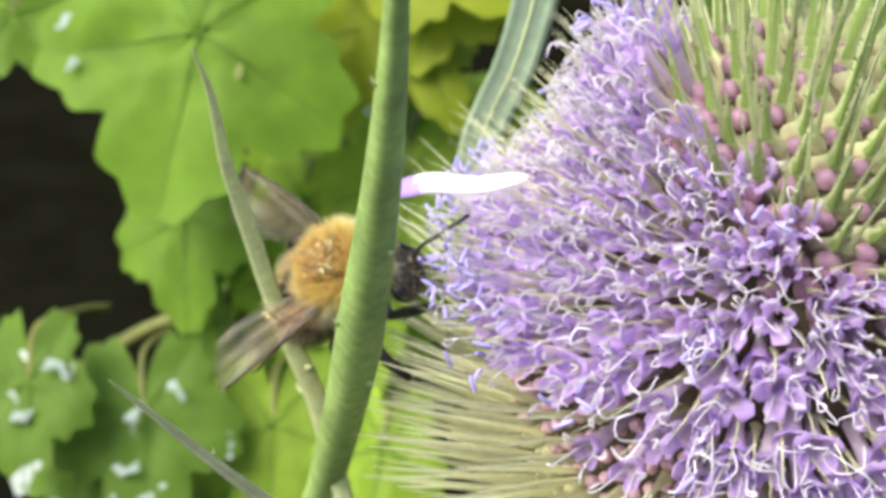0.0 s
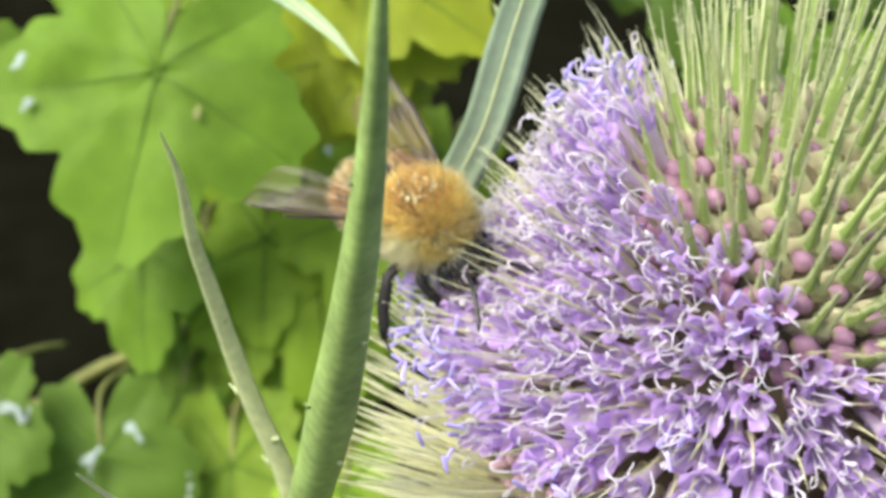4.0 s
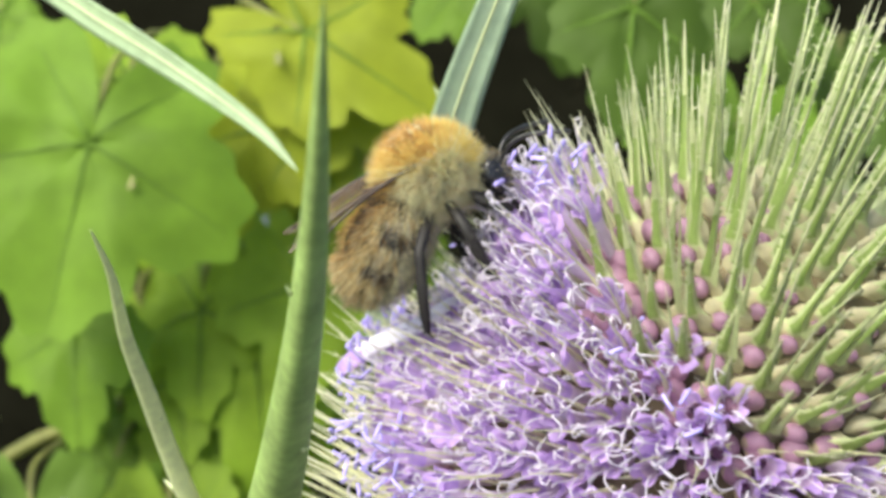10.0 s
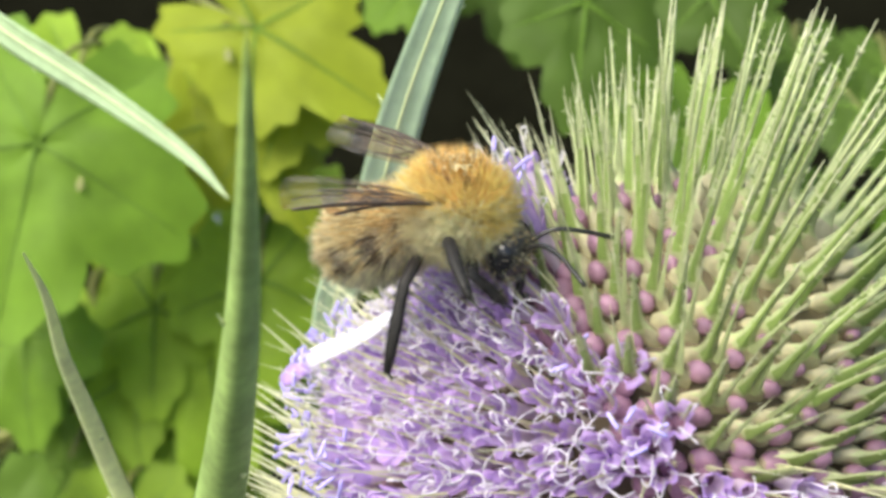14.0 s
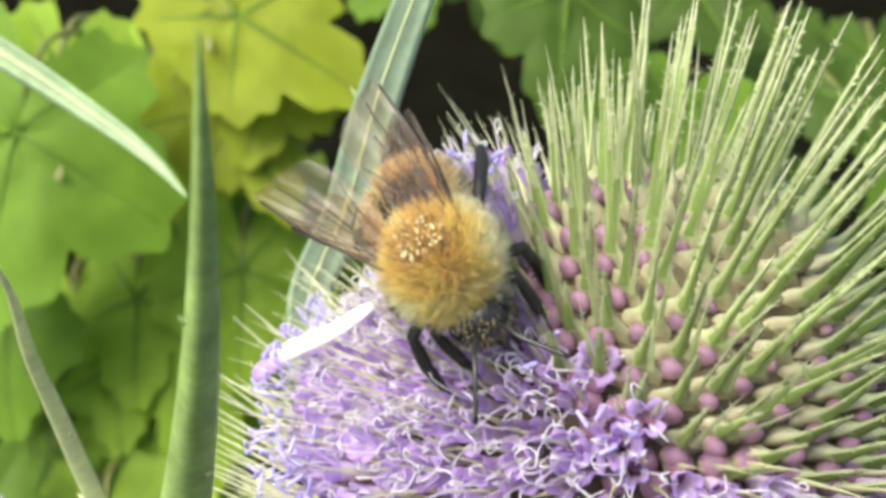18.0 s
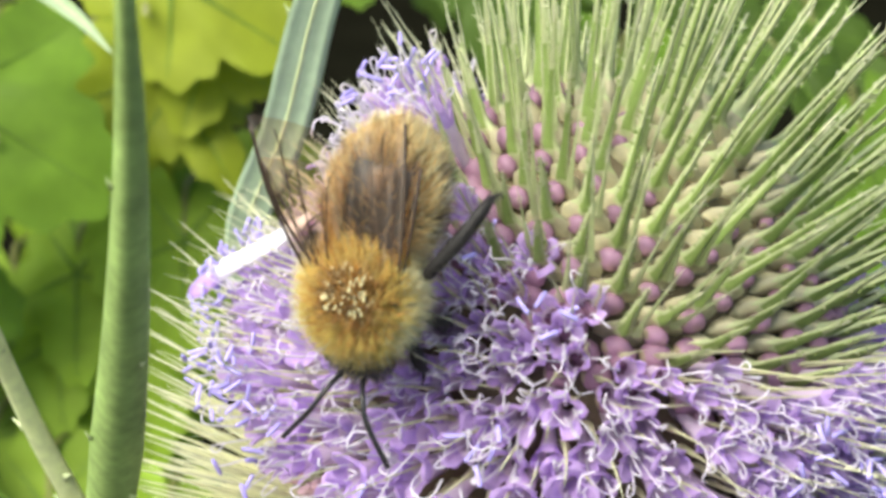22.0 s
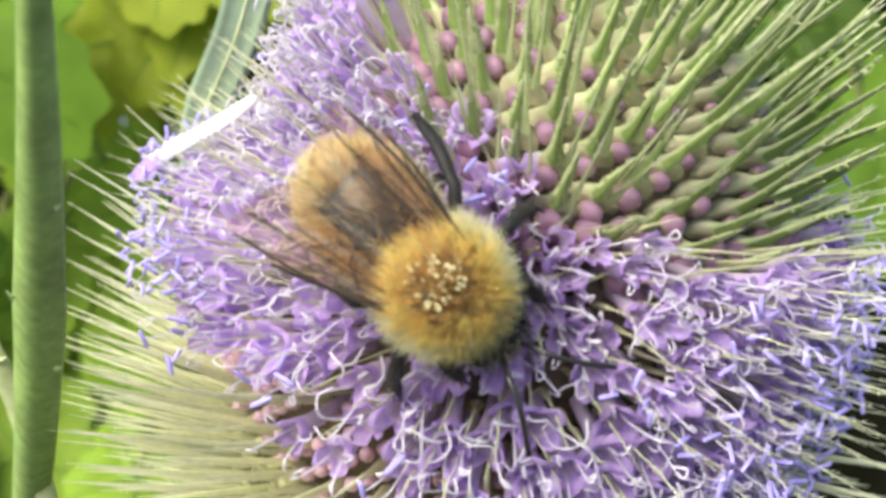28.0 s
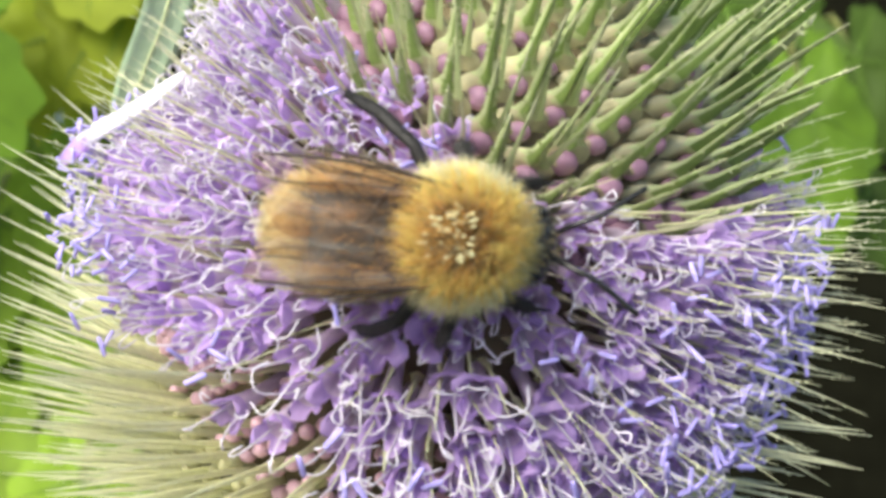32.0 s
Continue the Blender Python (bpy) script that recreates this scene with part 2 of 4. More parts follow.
def wing_material():
    m = bpy.data.materials.new("wing membrane")
    m.use_nodes = True
    nt = m.node_tree
    n, l = nt.nodes, nt.links
    b = n["Principled BSDF"]
    b.inputs["Base Color"].default_value = (0.66, 0.60, 0.52, 1)
    b.inputs["Roughness"].default_value = 0.3
    b.inputs["Specular IOR Level"].default_value = 1.0
    tr = n.new("ShaderNodeBsdfTransparent")
    tr.inputs["Color"].default_value = (0.86, 0.74, 0.63, 1)
    ms = n.new("ShaderNodeMixShader")
    tex, co, mr = n.new("ShaderNodeTexNoise"), n.new("ShaderNodeTexCoord"), n.new("ShaderNodeMapRange")
    tex.inputs["Scale"].default_value = 1.0
    tex.inputs["Detail"].default_value = 3
    # pale streaks along the wing stand in for light reflected off its pleats
    along = n.new("ShaderNodeMapping")
    along.inputs["Scale"].default_value = (190, 1700, 190)
    mr.inputs["From Min"].default_value, mr.inputs["From Max"].default_value = 0.48, 0.68
    mr.inputs["To Min"].default_value, mr.inputs["To Max"].default_value = 0.96, 0.82
    bump = n.new("ShaderNodeBump")
    bump.inputs["Strength"].default_value, bump.inputs["Distance"].default_value = 0.5, 0.0003
    l.new(co.outputs["Object"], along.inputs["Vector"])
    l.new(along.outputs["Vector"], tex.inputs["Vector"])
    l.new(tex.outputs["Fac"], mr.inputs["Value"])
    l.new(tex.outputs["Fac"], bump.inputs["Height"])
    l.new(bump.outputs["Normal"], b.inputs["Normal"])
    l.new(mr.outputs[0], ms.inputs[0])
    l.new(b.outputs[0], ms.inputs[1])
    l.new(tr.outputs[0], ms.inputs[2])
    l.new(ms.outputs[0], n["Material Output"].inputs["Surface"])
    return m


M_WING = wing_material()

# ---- ground and far hedge, with shade put into their colour ----
gv, gf = [], []
G = 60
for j in range(G + 1):
    for i in range(G + 1):
        u, w = (i / G - 0.5) * 2, (j / G - 0.5) * 2
        x, y = 60000 * u * abs(u) ** 2.2, 60000 * w * abs(w) ** 2.2
        gv.append((x, y, 26 * noise.noise(Vector((x, y, 0)) * 0.004) - 13))
for j in range(G):
    for i in range(G):
        a = j * (G + 1) + i
        gf.append((a, a + 1, a + G + 2, a + G + 1))
tagged(new("ground", mesh_of(gv, gf, M_GLOOM)), "bare soil under the plants, shade put into its near-black colour", "ground", kind="structure")


# ---- leaves ----
def leaf_outline():
    """Half outline of a broad leaf with shallow lobes and rounded teeth, along 0..1, as (along, across)."""
    pts = []
    steps = 120
    for s in range(steps + 1):
        a = math.pi * (1 - s / steps)
        r = 0.0
        for c, size, width in ((2.45, 0.47, 0.75), (1.22, 0.55, 0.72), (0.0, 0.62, 0.66)):
            d = abs(a - c)
            r = max(r, size * (1 - 0.36 * (d / width) ** 1.7))
        r = max(r, 0.36)
        r *= 1 + 0.10 * (abs((s * 0.155) % 2 - 1) - 0.5)
        if a > 2.8:
            r *= 0.12 + 0.88 * ((math.pi - a) / (math.pi - 2.8)) ** 0.7
        pts.append((0.38 + r * math.cos(a), r * math.sin(a)))
    return pts


OUTLINE = leaf_outline()
leaf_count = 0


def blade_point(x, y, seed):
    """The height of a blade over its own plane, all in shares of its length."""
    ang, r = math.atan2(y, x - 0.38), math.hypot(x - 0.38, y)
    vein = min(abs(ang - c) for c in (0, 1.22, -1.22, 2.45, -2.45))
    z = 0.035 * min(vein, 0.45) * r * 4 + 0.05 * noise.noise(Vector((x * 3, y * 3, seed)))
    return z + 0.008 * math.sin(18 * r + 5 * vein) - 0.28 * r * r


def leaf_mesh(length, width, seed, mat):
    """A lobed blade, with raised veins and a wavy surface; x runs from the base to the tip."""
    rings = 9
    verts, faces = [(0.38 * length, 0, 0)], []
    edge = [(a, b) for a, b in OUTLINE] + [(a, -b) for a, b in OUTLINE[-2:0:-1]]
    m = len(edge)
    for k in range(1, rings + 1):
        q = k / rings
        for a, b in edge:
            x, y = 0.38 + (a - 0.38) * q, b * q
            z = blade_point(x, y, seed)
            verts.append((x * length, y * width * 0.95, z * length))
    for i in range(m):
        faces.append((0, 1 + i, 1 + (i + 1) % m))
    for k in range(rings - 1):
        for i in range(m):
            j = (i + 1) % m
            faces.append((1 + k * m + i, 1 + (k + 1) * m + i, 1 + (k + 1) * m + j, 1 + k * m + j))
    return mesh_of(verts, faces, mat)


LEAF_LABEL = {
    "fresh": "bright green lobed leaf with toothed edges", "deep": "dark bluish-green lobed leaf with small holes",
    "mid": "mid-green lobed leaf with soft veins", "yellow": "yellowing lobed leaf with brown specks",
    "spotted": "green leaf spattered with white spots",
}


def leaf(base, tip, width, tint):
    """One leaf with its stalk, its blade turned up and towards the open side."""
    global leaf_count
    leaf_count += 1
    base, tip = Vector(base), Vector(tip)
    d = tip - base
    x = d.normalized()
    up = Vector((0.12 * math.sin(leaf_count * 2.1), -0.72, 0.66 + 0.12 * math.cos(leaf_count * 1.3)))
    z = (up - x * up.dot(x)).normalized()
    y = z.cross(x)
    rot = Matrix((x, y, z)).transposed().to_4x4()
    ob = new("leaf", None)
    ob.matrix_world = Matrix.Translation(put(base)) @ rot
    tagged(ob, LEAF_LABEL[tint], "leaf", "leaves behind the flower head")
    part("blade", leaf_mesh(d.length, width, leaf_count * 1.7, M_LEAF[tint]), ob)
    for c in (0, 1.22, -1.22, 2.45, -2.45):
        reach = {0: 0.58, 1.22: 0.5, 2.45: 0.4}[abs(c)]
        pts = []
        for q in range(9):
            r = reach * q / 8
            px, py = 0.38 + r * math.cos(c), r * math.sin(c)
            pts.append(Vector((px * d.length, py * width * 0.95, blade_point(px, py, leaf_count * 1.7) * d.length + 0.05)))
        v, f = tube(pts, [0.25 * (1 - 0.8 * q / 8) for q in range(9)], 5)
        part("vein", mesh_of(v, f, M_VEIN), ob)
    foot = Vector((-0.25, 0.1, -0.8)) * d.length
    line = [Vector((0.38, 0, -0.01)) * d.length, Vector((0.06, 0.0, -0.06)) * d.length, foot * 0.5 + Vector((0, 0.04 * d.length, 0)), foot]
    v, f = tube(spline(line, 5), [0.38] * 16, 6)
    part("petiole", mesh_of(v, f, M_TWIG), ob, "thin yellowish leaf stalk")
    return ob


leaf((-54.2, 79.4, 0.1), (-60.9, 58.5, -24.9), 36.5, "mid")
leaf((-62.3, 79.8, -27.4), (-60.8, 64.6, -43.1), 17.5, "mid")
leaf((-43.2, 88.2, 2.5), (-20.1, 76.8, -7.0), 20.9, "yellow")
leaf((-39.7, 90.4, -8.5), (-28.6, 76.8, -22.1), 14.4, "yellow")
leaf((-38.1, 93.8, -32.5), (-39.3, 74.3, -57.0), 28.2, "fresh")
leaf((-51.7, 83.8, -38.5), (-49.8, 71.2, -49.9), 14.4, "fresh")
leaf((-65.8, 64.8, -45.1), (-63.1, 49.5, -61.4), 22.7, "spotted")
leaf((-76.8, 60.9, -39.6), (-76.2, 46.4, -54.0), 15.6, "spotted")
leaf((-51.4, 72.0, -51.5), (-57.3, 57.7, -64.2), 11.8, "mid")
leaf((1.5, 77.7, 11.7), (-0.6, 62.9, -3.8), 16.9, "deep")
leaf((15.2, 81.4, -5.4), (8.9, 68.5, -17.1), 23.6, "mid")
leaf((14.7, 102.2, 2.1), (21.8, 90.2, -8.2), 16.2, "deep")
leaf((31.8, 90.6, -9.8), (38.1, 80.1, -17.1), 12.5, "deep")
leaf((46.6, 102.5, -21.0), (50.1, 85.4, -42.4), 16.8, "mid")
leaf((-52.3, 128.1, -18.4), (-48.5, 110.4, -41.0), 17.8, "fresh")
leaf((-50.5, 130.8, -40.1), (-51.5, 116.6, -55.8), 17.1, "deep")
leaf((-55.1, 115.2, -52.0), (-52.6, 101.5, -66.4), 13.1, "mid")
leaf((-74.0, 104.9, -1.9), (-73.4, 94.2, -9.8), 11.2, "mid")
leaf((-42.8, 99.2, -17.6), (-38.9, 86.3, -29.7), 11.5, "yellow")
leaf((-49.2, 98.2, -28.8), (-45.1, 86.9, -37.9), 13.2, "mid")
leaf((-80.2, 82.0, -59.0), (-82.5, 72.4, -63.8), 11.0, "deep")
leaf((56.1, 104.0, -40.0), (59.9, 93.1, -48.6), 13.2, "deep")
leaf((-59.5, 113.5, -23.4), (-58.5, 99.3, -38.8), 14.7, "fresh")
leaf((-53.3, 89.2, -1.9), (-57.5, 75.7, -14.7), 21.2, "fresh")
leaf((-29.1, 90.5, -4.3), (-34.2, 77.8, -15.6), 16.9, "yellow")
leaf((-39.6, 101.1, -26.9), (-42.9, 87.9, -38.2), 17.6, "mid")
leaf((-25.1, 103.3, -27.6), (-30.3, 88.4, -43.1), 18.8, "fresh")
leaf((-64.0, 86.0, -33.9), (-61.1, 72.2, -47.5), 15.7, "mid")
leaf((-57.6, 82.2, -50.4), (-63.0, 69.2, -60.9), 14.5, "mid")
leaf((-73.5, 62.4, -56.6), (-73.4, 52.1, -63.0), 15.0, "spotted")
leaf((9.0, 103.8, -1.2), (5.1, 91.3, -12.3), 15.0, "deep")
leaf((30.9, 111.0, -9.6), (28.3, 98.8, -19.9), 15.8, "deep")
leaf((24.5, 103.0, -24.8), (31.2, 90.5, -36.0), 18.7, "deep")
leaf((-53.0, 115.3, -43.6), (-50.5, 102.0, -56.5), 15.4, "mid")
leaf((-60.8, 109.5, -55.4), (-61.8, 95.4, -70.0), 15.4, "mid")
leaf((-50.3, 111.2, -66.0), (-51.5, 98.7, -76.7), 14.3, "deep")
leaf((-80.9, 88.5, -8.8), (-86.6, 76.8, -16.6), 17.8, "mid")
leaf((-52.1, 93.6, -38.9), (-56.4, 79.9, -50.7), 14.8, "mid")
leaf((-54.2, 66.8, -64.6), (-49.4, 56.2, -71.6), 16.8, "mid")
leaf((-65.3, 67.8, -65.1), (-69.0, 56.6, -72.3), 18.4, "spotted")
leaf((-21.7, 135.6, -8.6), (-14.5, 124.6, -17.1), 15.9, "mid")
leaf((63.2, 121.8, -32.5), (58.1, 109.5, -44.8), 17.1, "deep")
leaf((-35.2, 87.1, -24.8), (-35.6, 71.8, -41.7), 21.8, "fresh")
leaf((-42.2, 87.6, -29.7), (-40.3, 68.8, -53.8), 22.7, "fresh")
leaf((-50.5, 115.7, -26.6), (-53.1, 101.1, -44.1), 19.1, "mid")
leaf((-51.9, 88.5, -49.6), (-53.2, 74.6, -63.5), 18.2, "fresh")
leaf((-51.1, 70.4, -50.1), (-50.4, 54.0, -66.5), 22.7, "fresh")
leaf((-47.1, 84.0, -43.5), (-45.9, 69.0, -57.4), 20.0, "fresh")
leaf((-58.8, 96.0, -37.5), (-55.2, 81.1, -53.1), 18.3, "fresh")
leaf((-44.4, 80.4, -52.5), (-45.4, 67.7, -63.3), 20.8, "fresh")
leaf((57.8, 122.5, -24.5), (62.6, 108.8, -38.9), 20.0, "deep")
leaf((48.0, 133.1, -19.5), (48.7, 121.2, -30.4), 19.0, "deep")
leaf((-48.2, 88.0, -30.4), (-48.3, 72.9, -44.4), 18.3, "fresh")
leaf((-35.7, 62.0, -49.2), (-37.9, 47.9, -61.1), 15.7, "fresh")
leaf((-40.4, 102.3, -12.1), (-42.4, 87.3, -27.7), 22.4, "yellow")
leaf((-53.9, 105.9, -50.4), (-49.9, 90.5, -69.3), 19.2, "fresh")

leaf((-6.0, 150.0, -2.0), (-2.0, 134.0, -24.0), 24.0, "deep")

# marks and litter on the leaves
def fleck(p, size, mat, label):
    v, f = ellipsoid((0, 0, 0), (size * 0.9, size * 0.42, size * 0.1), 18, 7)
    v = [(x * (1 + 0.3 * math.sin(7 * y + x)), y * (1 + 0.55 * math.cos(4 * x / size + p[0])) + 0.25 * size * math.sin(3 * x / size + p[2]), z) for x, y, z in v]
    ob = new("leaf_fleck", mesh_of(v, f, mat))
    ob.matrix_world = look(put(p), put(Vector(p) + Vector((0.1, 0.72, -0.66))), 30 * p[0])
    tagged(ob, label, "leaf litter")


fleck((-46.6, 77.1, -42.9), 1.5, M_RUST, "orange rust spot on a green leaf")
fleck((-34.3, 89.9, -33.6), 1.3, M_RUST, "faded orange spot on a green leaf")
fleck((-39.0, 76.3, -20.5), 0.9, M_CHALK, "white fleck lying on a leaf")
fleck((-70.8, 68.2, -12.0), 1.1, M_CHALK, "white fleck lying on a leaf")
fleck((-42.1, 81.6, -39.5), 1.2, M_CHALK, "white fleck lying on a leaf")
fleck((-64.9, 56.6, -50.0), 1.6, M_CHALK, "white fleck lying on a leaf")
fleck((-72.8, 54.9, -43.0), 1.8, M_CHALK, "white fleck lying on a leaf")
fleck((-60.7, 59.1, -48.3), 1.4, M_CHALK, "white fleck lying on a leaf")
fleck((-76.5, 52.0, -47.7), 1.6, M_CHALK, "white fleck lying on a leaf")
fleck((-65.8, 53.4, -55.6), 1.7, M_CHALK, "white fleck lying on a leaf")
fleck((-70.9, 67.8, -6.8), 1.3, M_CHALK, "white fleck lying on a leaf")
fleck((-40.4, 100.2, -33.1), 1.2, M_CHALK, "white fleck lying on a leaf")
fleck((-51.9, 68.2, -12.3), 0.9, M_TWIG, "brown speck on a bright green leaf")
fleck((-37.3, 80.9, -3.2), 1.0, M_TWIG, "brown blemish on a yellowing leaf")
fleck((-26.4, 83.3, -1.6), 1.0, M_TWIG, "brown blemish on a yellowing leaf")
fleck((-53.3, 73.5, -14.5), 0.8, M_TWIG, "brown speck on a bright green leaf")
fleck((-5.1, 66.5, -0.8), 1.3, M_GLOOM, "dark hole eaten into a green leaf")
fleck((-35.3, 99.3, -23.1), 1.0, M_CHALK, "white fleck lying on a leaf")
fleck((-42.8, 80.9, -38.5), 1.2, M_CHALK, "pale fleck lying on a leaf")
v, f = tube(spline([(-89.5, 68.7, -61.3), (-77.1, 72.9, -55.0), (-69.0, 76.8, -51.1), (-60.2, 79.9, -48.6), (-53.1, 85.6, -45.3)], 6), [0.9] * 25, 8)
o = put((0, 0, 0))
tagged(new("vine_stem", mesh_of([(q + o / MM) for q in v], f, M_TWIG)), "thin reddish-brown vine stem among the leaves", "stem")

# deeper foliage, too far back to be counted; its shade is in the green
rng = random.Random(5)
hv, hf = [], []
small = [(a, b) for a, b in OUTLINE[::10]] + [(a, -b) for a, b in OUTLINE[-2:0:-10]]
for i in range(1500):
    c = Vector((rng.uniform(-170, 150), rng.uniform(125, 330), rng.uniform(-230, 60)))
    size = rng.uniform(20, 40)
    x = Vector((rng.uniform(-1, 1), rng.uniform(-0.4, 0.4), rng.uniform(-1, 0.3))).normalized()
    z = Vector((rng.uniform(-0.5, 0.5), -0.7, rng.uniform(0.2, 1)))
    z = (z - x * z.dot(x)).normalized()
    y = z.cross(x)
    o = len(hv)
    hv.append(c)
    for a, b in small:
        hv.append(c + (x * (a - 0.38) + y * b - z * 0.25 * (a * a + b * b)) * size)
    m = len(small)
    hf += [(o, o + 1 + k, o + 1 + (k + 1) % m) for k in range(m)]
tagged(new("undergrowth", mesh_of(hv, hf, M_SHADE)), "undergrowth behind the leaves, shade put into its dark green", "foliage", kind="stuff")
# a near-black sheet added where only shade shows between the leaves
shade_sheet = []
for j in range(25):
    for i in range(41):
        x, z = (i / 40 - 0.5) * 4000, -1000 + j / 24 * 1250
        shade_sheet.append((x, 450 + 60 * noise.noise(Vector((x, z, 3)) * 0.006) + (z + 400) * 0.08, z))
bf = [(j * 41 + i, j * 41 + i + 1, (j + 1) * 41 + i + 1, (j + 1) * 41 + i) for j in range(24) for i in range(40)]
tagged(new("backdrop", mesh_of(shade_sheet, bf, M_GLOOM)), "near-black sheet standing in for shade deep in the hedge", "hedge", kind="structure")

# ---- the teasel ----
AXIS = Vector((0.34, 0.021, 0.94)).normalized()
TURN = AXIS.to_track_quat("Z", "Y").to_matrix().to_4x4()
teasel = new("teasel", None)
teasel.matrix_world = Matrix.Translation(HEAD) @ TURN
tagged(teasel, "flowering teasel head with lilac florets and stiff green spines", "teasel")
TOP, LOW, RAD = 19.5, 27.0, 16.2


def skin(h):
    """Radius of the head's core at a height along its axis, and the slope of its normal."""
    c = TOP if h > 0 else LOW
    q = max(0.0, 1 - (h / c) ** 2)
    r = RAD * math.sqrt(q)
    nr, nz = r / RAD ** 2, h / c ** 2
    k = math.hypot(nr, nz)
    return r, nr / k, nz / k


cv, cf = [], []
for j in range(41):
    h = -LOW + (TOP + LOW) * j / 40
    h = max(-LOW, min(TOP, h))
    r = max(0.02, skin(h * 0.93)[0] - 1.6) if h > -LOW + 0.1 and h < TOP - 0.1 else 0.02
    for i in range(48):
        w = 2 * math.pi * i / 48
        cv.append((r * math.cos(w), r * math.sin(w), h * 0.92))
cf = [(j * 48 + i, j * 48 + (i + 1) % 48, (j + 1) * 48 + (i + 1) % 48, (j + 1) * 48 + i) for j in range(40) for i in range(48)]
part("receptacle", mesh_of(cv, cf, (M_CORE, M_SKIN), [1 if j * (TOP + LOW) / 40 - LOW > 13.5 else 0 for j in range(40) for i in range(48)]), teasel, "brown and olive core of the flower head")
sv, sf = tube(spline([(0, 0, -26), (1, 0, -60), (20, -4, -200), (200, 10, -600), (330, 20, -960)], 6), [4.2] * 25, 10)
part("stem", mesh_of(sv, sf, M_STEM), teasel, "ribbed prickly green stem")


def spine_mesh(length, width, mats, seed, bow, awn=0.34, bristles=14, foot=4.0, sink=0.0):
    """A stiff bract: a broad keeled scale at its foot, running out into a long bristly awn; z runs along it."""
    r = random.Random(seed)
    verts, faces, idx = [], [], []
    stops = (0.0, 0.05, 0.11, 0.18, 0.27, 0.38, 0.51, 0.66, 0.83, 1.0)
    n = len(stops) - 1

    def half(t):
        return width * (awn + (1 - awn) * max(0.0, 1 - t * length / foot) ** 1.5) * (1 - 0.92 * (max(0, t - 0.15) / 0.85) ** 1.2)

    for t in stops:
        w, z, x = half(t), length * t - sink * (1 - t), bow * length * t * t
        k = min(w, 0.45 * width + 0.25 * w)
        verts += [(x + 0.1 * k, -w, z), (x - 0.55 * k, -0.3 * w, z), (x - 0.55 * k, 0.3 * w, z), (x + 0.1 * k, w, z), (x + 0.75 * k, 0, z)]
    for i in range(n):
        a = 5 * i
        for k in range(5):
            j = (k + 1) % 5
            faces.append((a + k, a + j, a + 5 + j, a + 5 + k))
            idx.append(1 if length * stops[i] < 0.42 * foot and sink else (2 if i >= n - 2 else 0))
    for i in range(bristles):
        t = r.uniform(0.15, 0.9)
        z, x, w, s = length * t, bow * length * t * t, half(t), r.choice((-1, 1))
        o = len(verts)
        q = r.uniform(0.15, 0.38)
        verts += [(x, s * w * 0.9, z), (x, s * w * 0.9, z + 0.1), (x + r.uniform(-0.2, 0.2), s * (w + q), z + 0.25)]
        faces.append((o, o + 1, o + 2))
        idx.append(2)
    return mesh_of(verts, faces, mats, idx, smooth=False)




def scale_mesh(length, seed, bow):
    """A cupped pale scale with a green keel that runs out into a long bristly awn; z runs along it, x outwards."""
    r = random.Random(seed)
    verts, faces, idx = [], [], []
    rings = ((-1.3, 1.45, 0.10, 1.5), (-0.6, 1.5, 0.30, 1.15), (-0.1, 1.36, 0.42, 0.8), (0.3, 1.02, 0.48, 0.5), (0.7, 0.64, 0.50, 0.32), (1.2, 0.43, 0.46, 0.22), (1.9, 0.34, 0.40, 0.18), (2.8, 0.28, 0.34, 0.16), (4.0, 0.24, 0.29, 0.14))
    rings = [q for q in rings if q[0] < length * 0.62]
    z0, w0, k0, b0 = rings[-1]
    for q in (0.25, 0.5, 0.75, 0.9, 1.0):
        rings.append((z0 + (length - z0) * q, w0 * (1 - q) ** 0.8 + 0.025, k0 * (1 - q) ** 0.8 + 0.025, b0 * (1 - q) + 0.02))
    n = len(rings)
    for z, w, k, back in rings:
        x = bow * max(0.0, z) ** 2 / length
        cup = 0.22 * max(0.0, w - 0.5)
        verts += [(x - cup, -w, z), (x + 0.02, -0.36 * w, z), (x + k, 0, z), (x + 0.02, 0.36 * w, z), (x - cup, w, z), (x - back, 0, z)]
    for i in range(n - 1):
        for k in range(6):
            j = (k + 1) % 6
            faces.append((6 * i + k, 6 * i + j, 6 * i + 6 + j, 6 * i + 6 + k))
            z = rings[i][0]
            idx.append(2 if i >= n - 3 else ((0 if 0.2 < z < 0.5 * length else 3) if k in (1, 2) and z > -0.4 else (3 if z > 0.25 else 1)))
    for i in range(34):
        t = r.uniform(0.08, 0.92)
        z, side = length * t, r.choice((-1, 1))
        w = 0.30 * (1 - 0.8 * t)
        x = bow * z * z / length
        o = len(verts)
        q = r.uniform(0.12, 0.32)
        verts += [(x, side * w * 0.7, z), (x, side * w * 0.7, z + 0.2), (x + r.uniform(-0.2, 0.25), side * (w + q), z + 0.34)]
        faces.append((o, o + 1, o + 2))
        idx.append(0 if i % 3 else 2)
    return mesh_of(verts, faces, (M_SPINE, M_SCALE, M_TIP, M_SPINE_EDGE), idx)


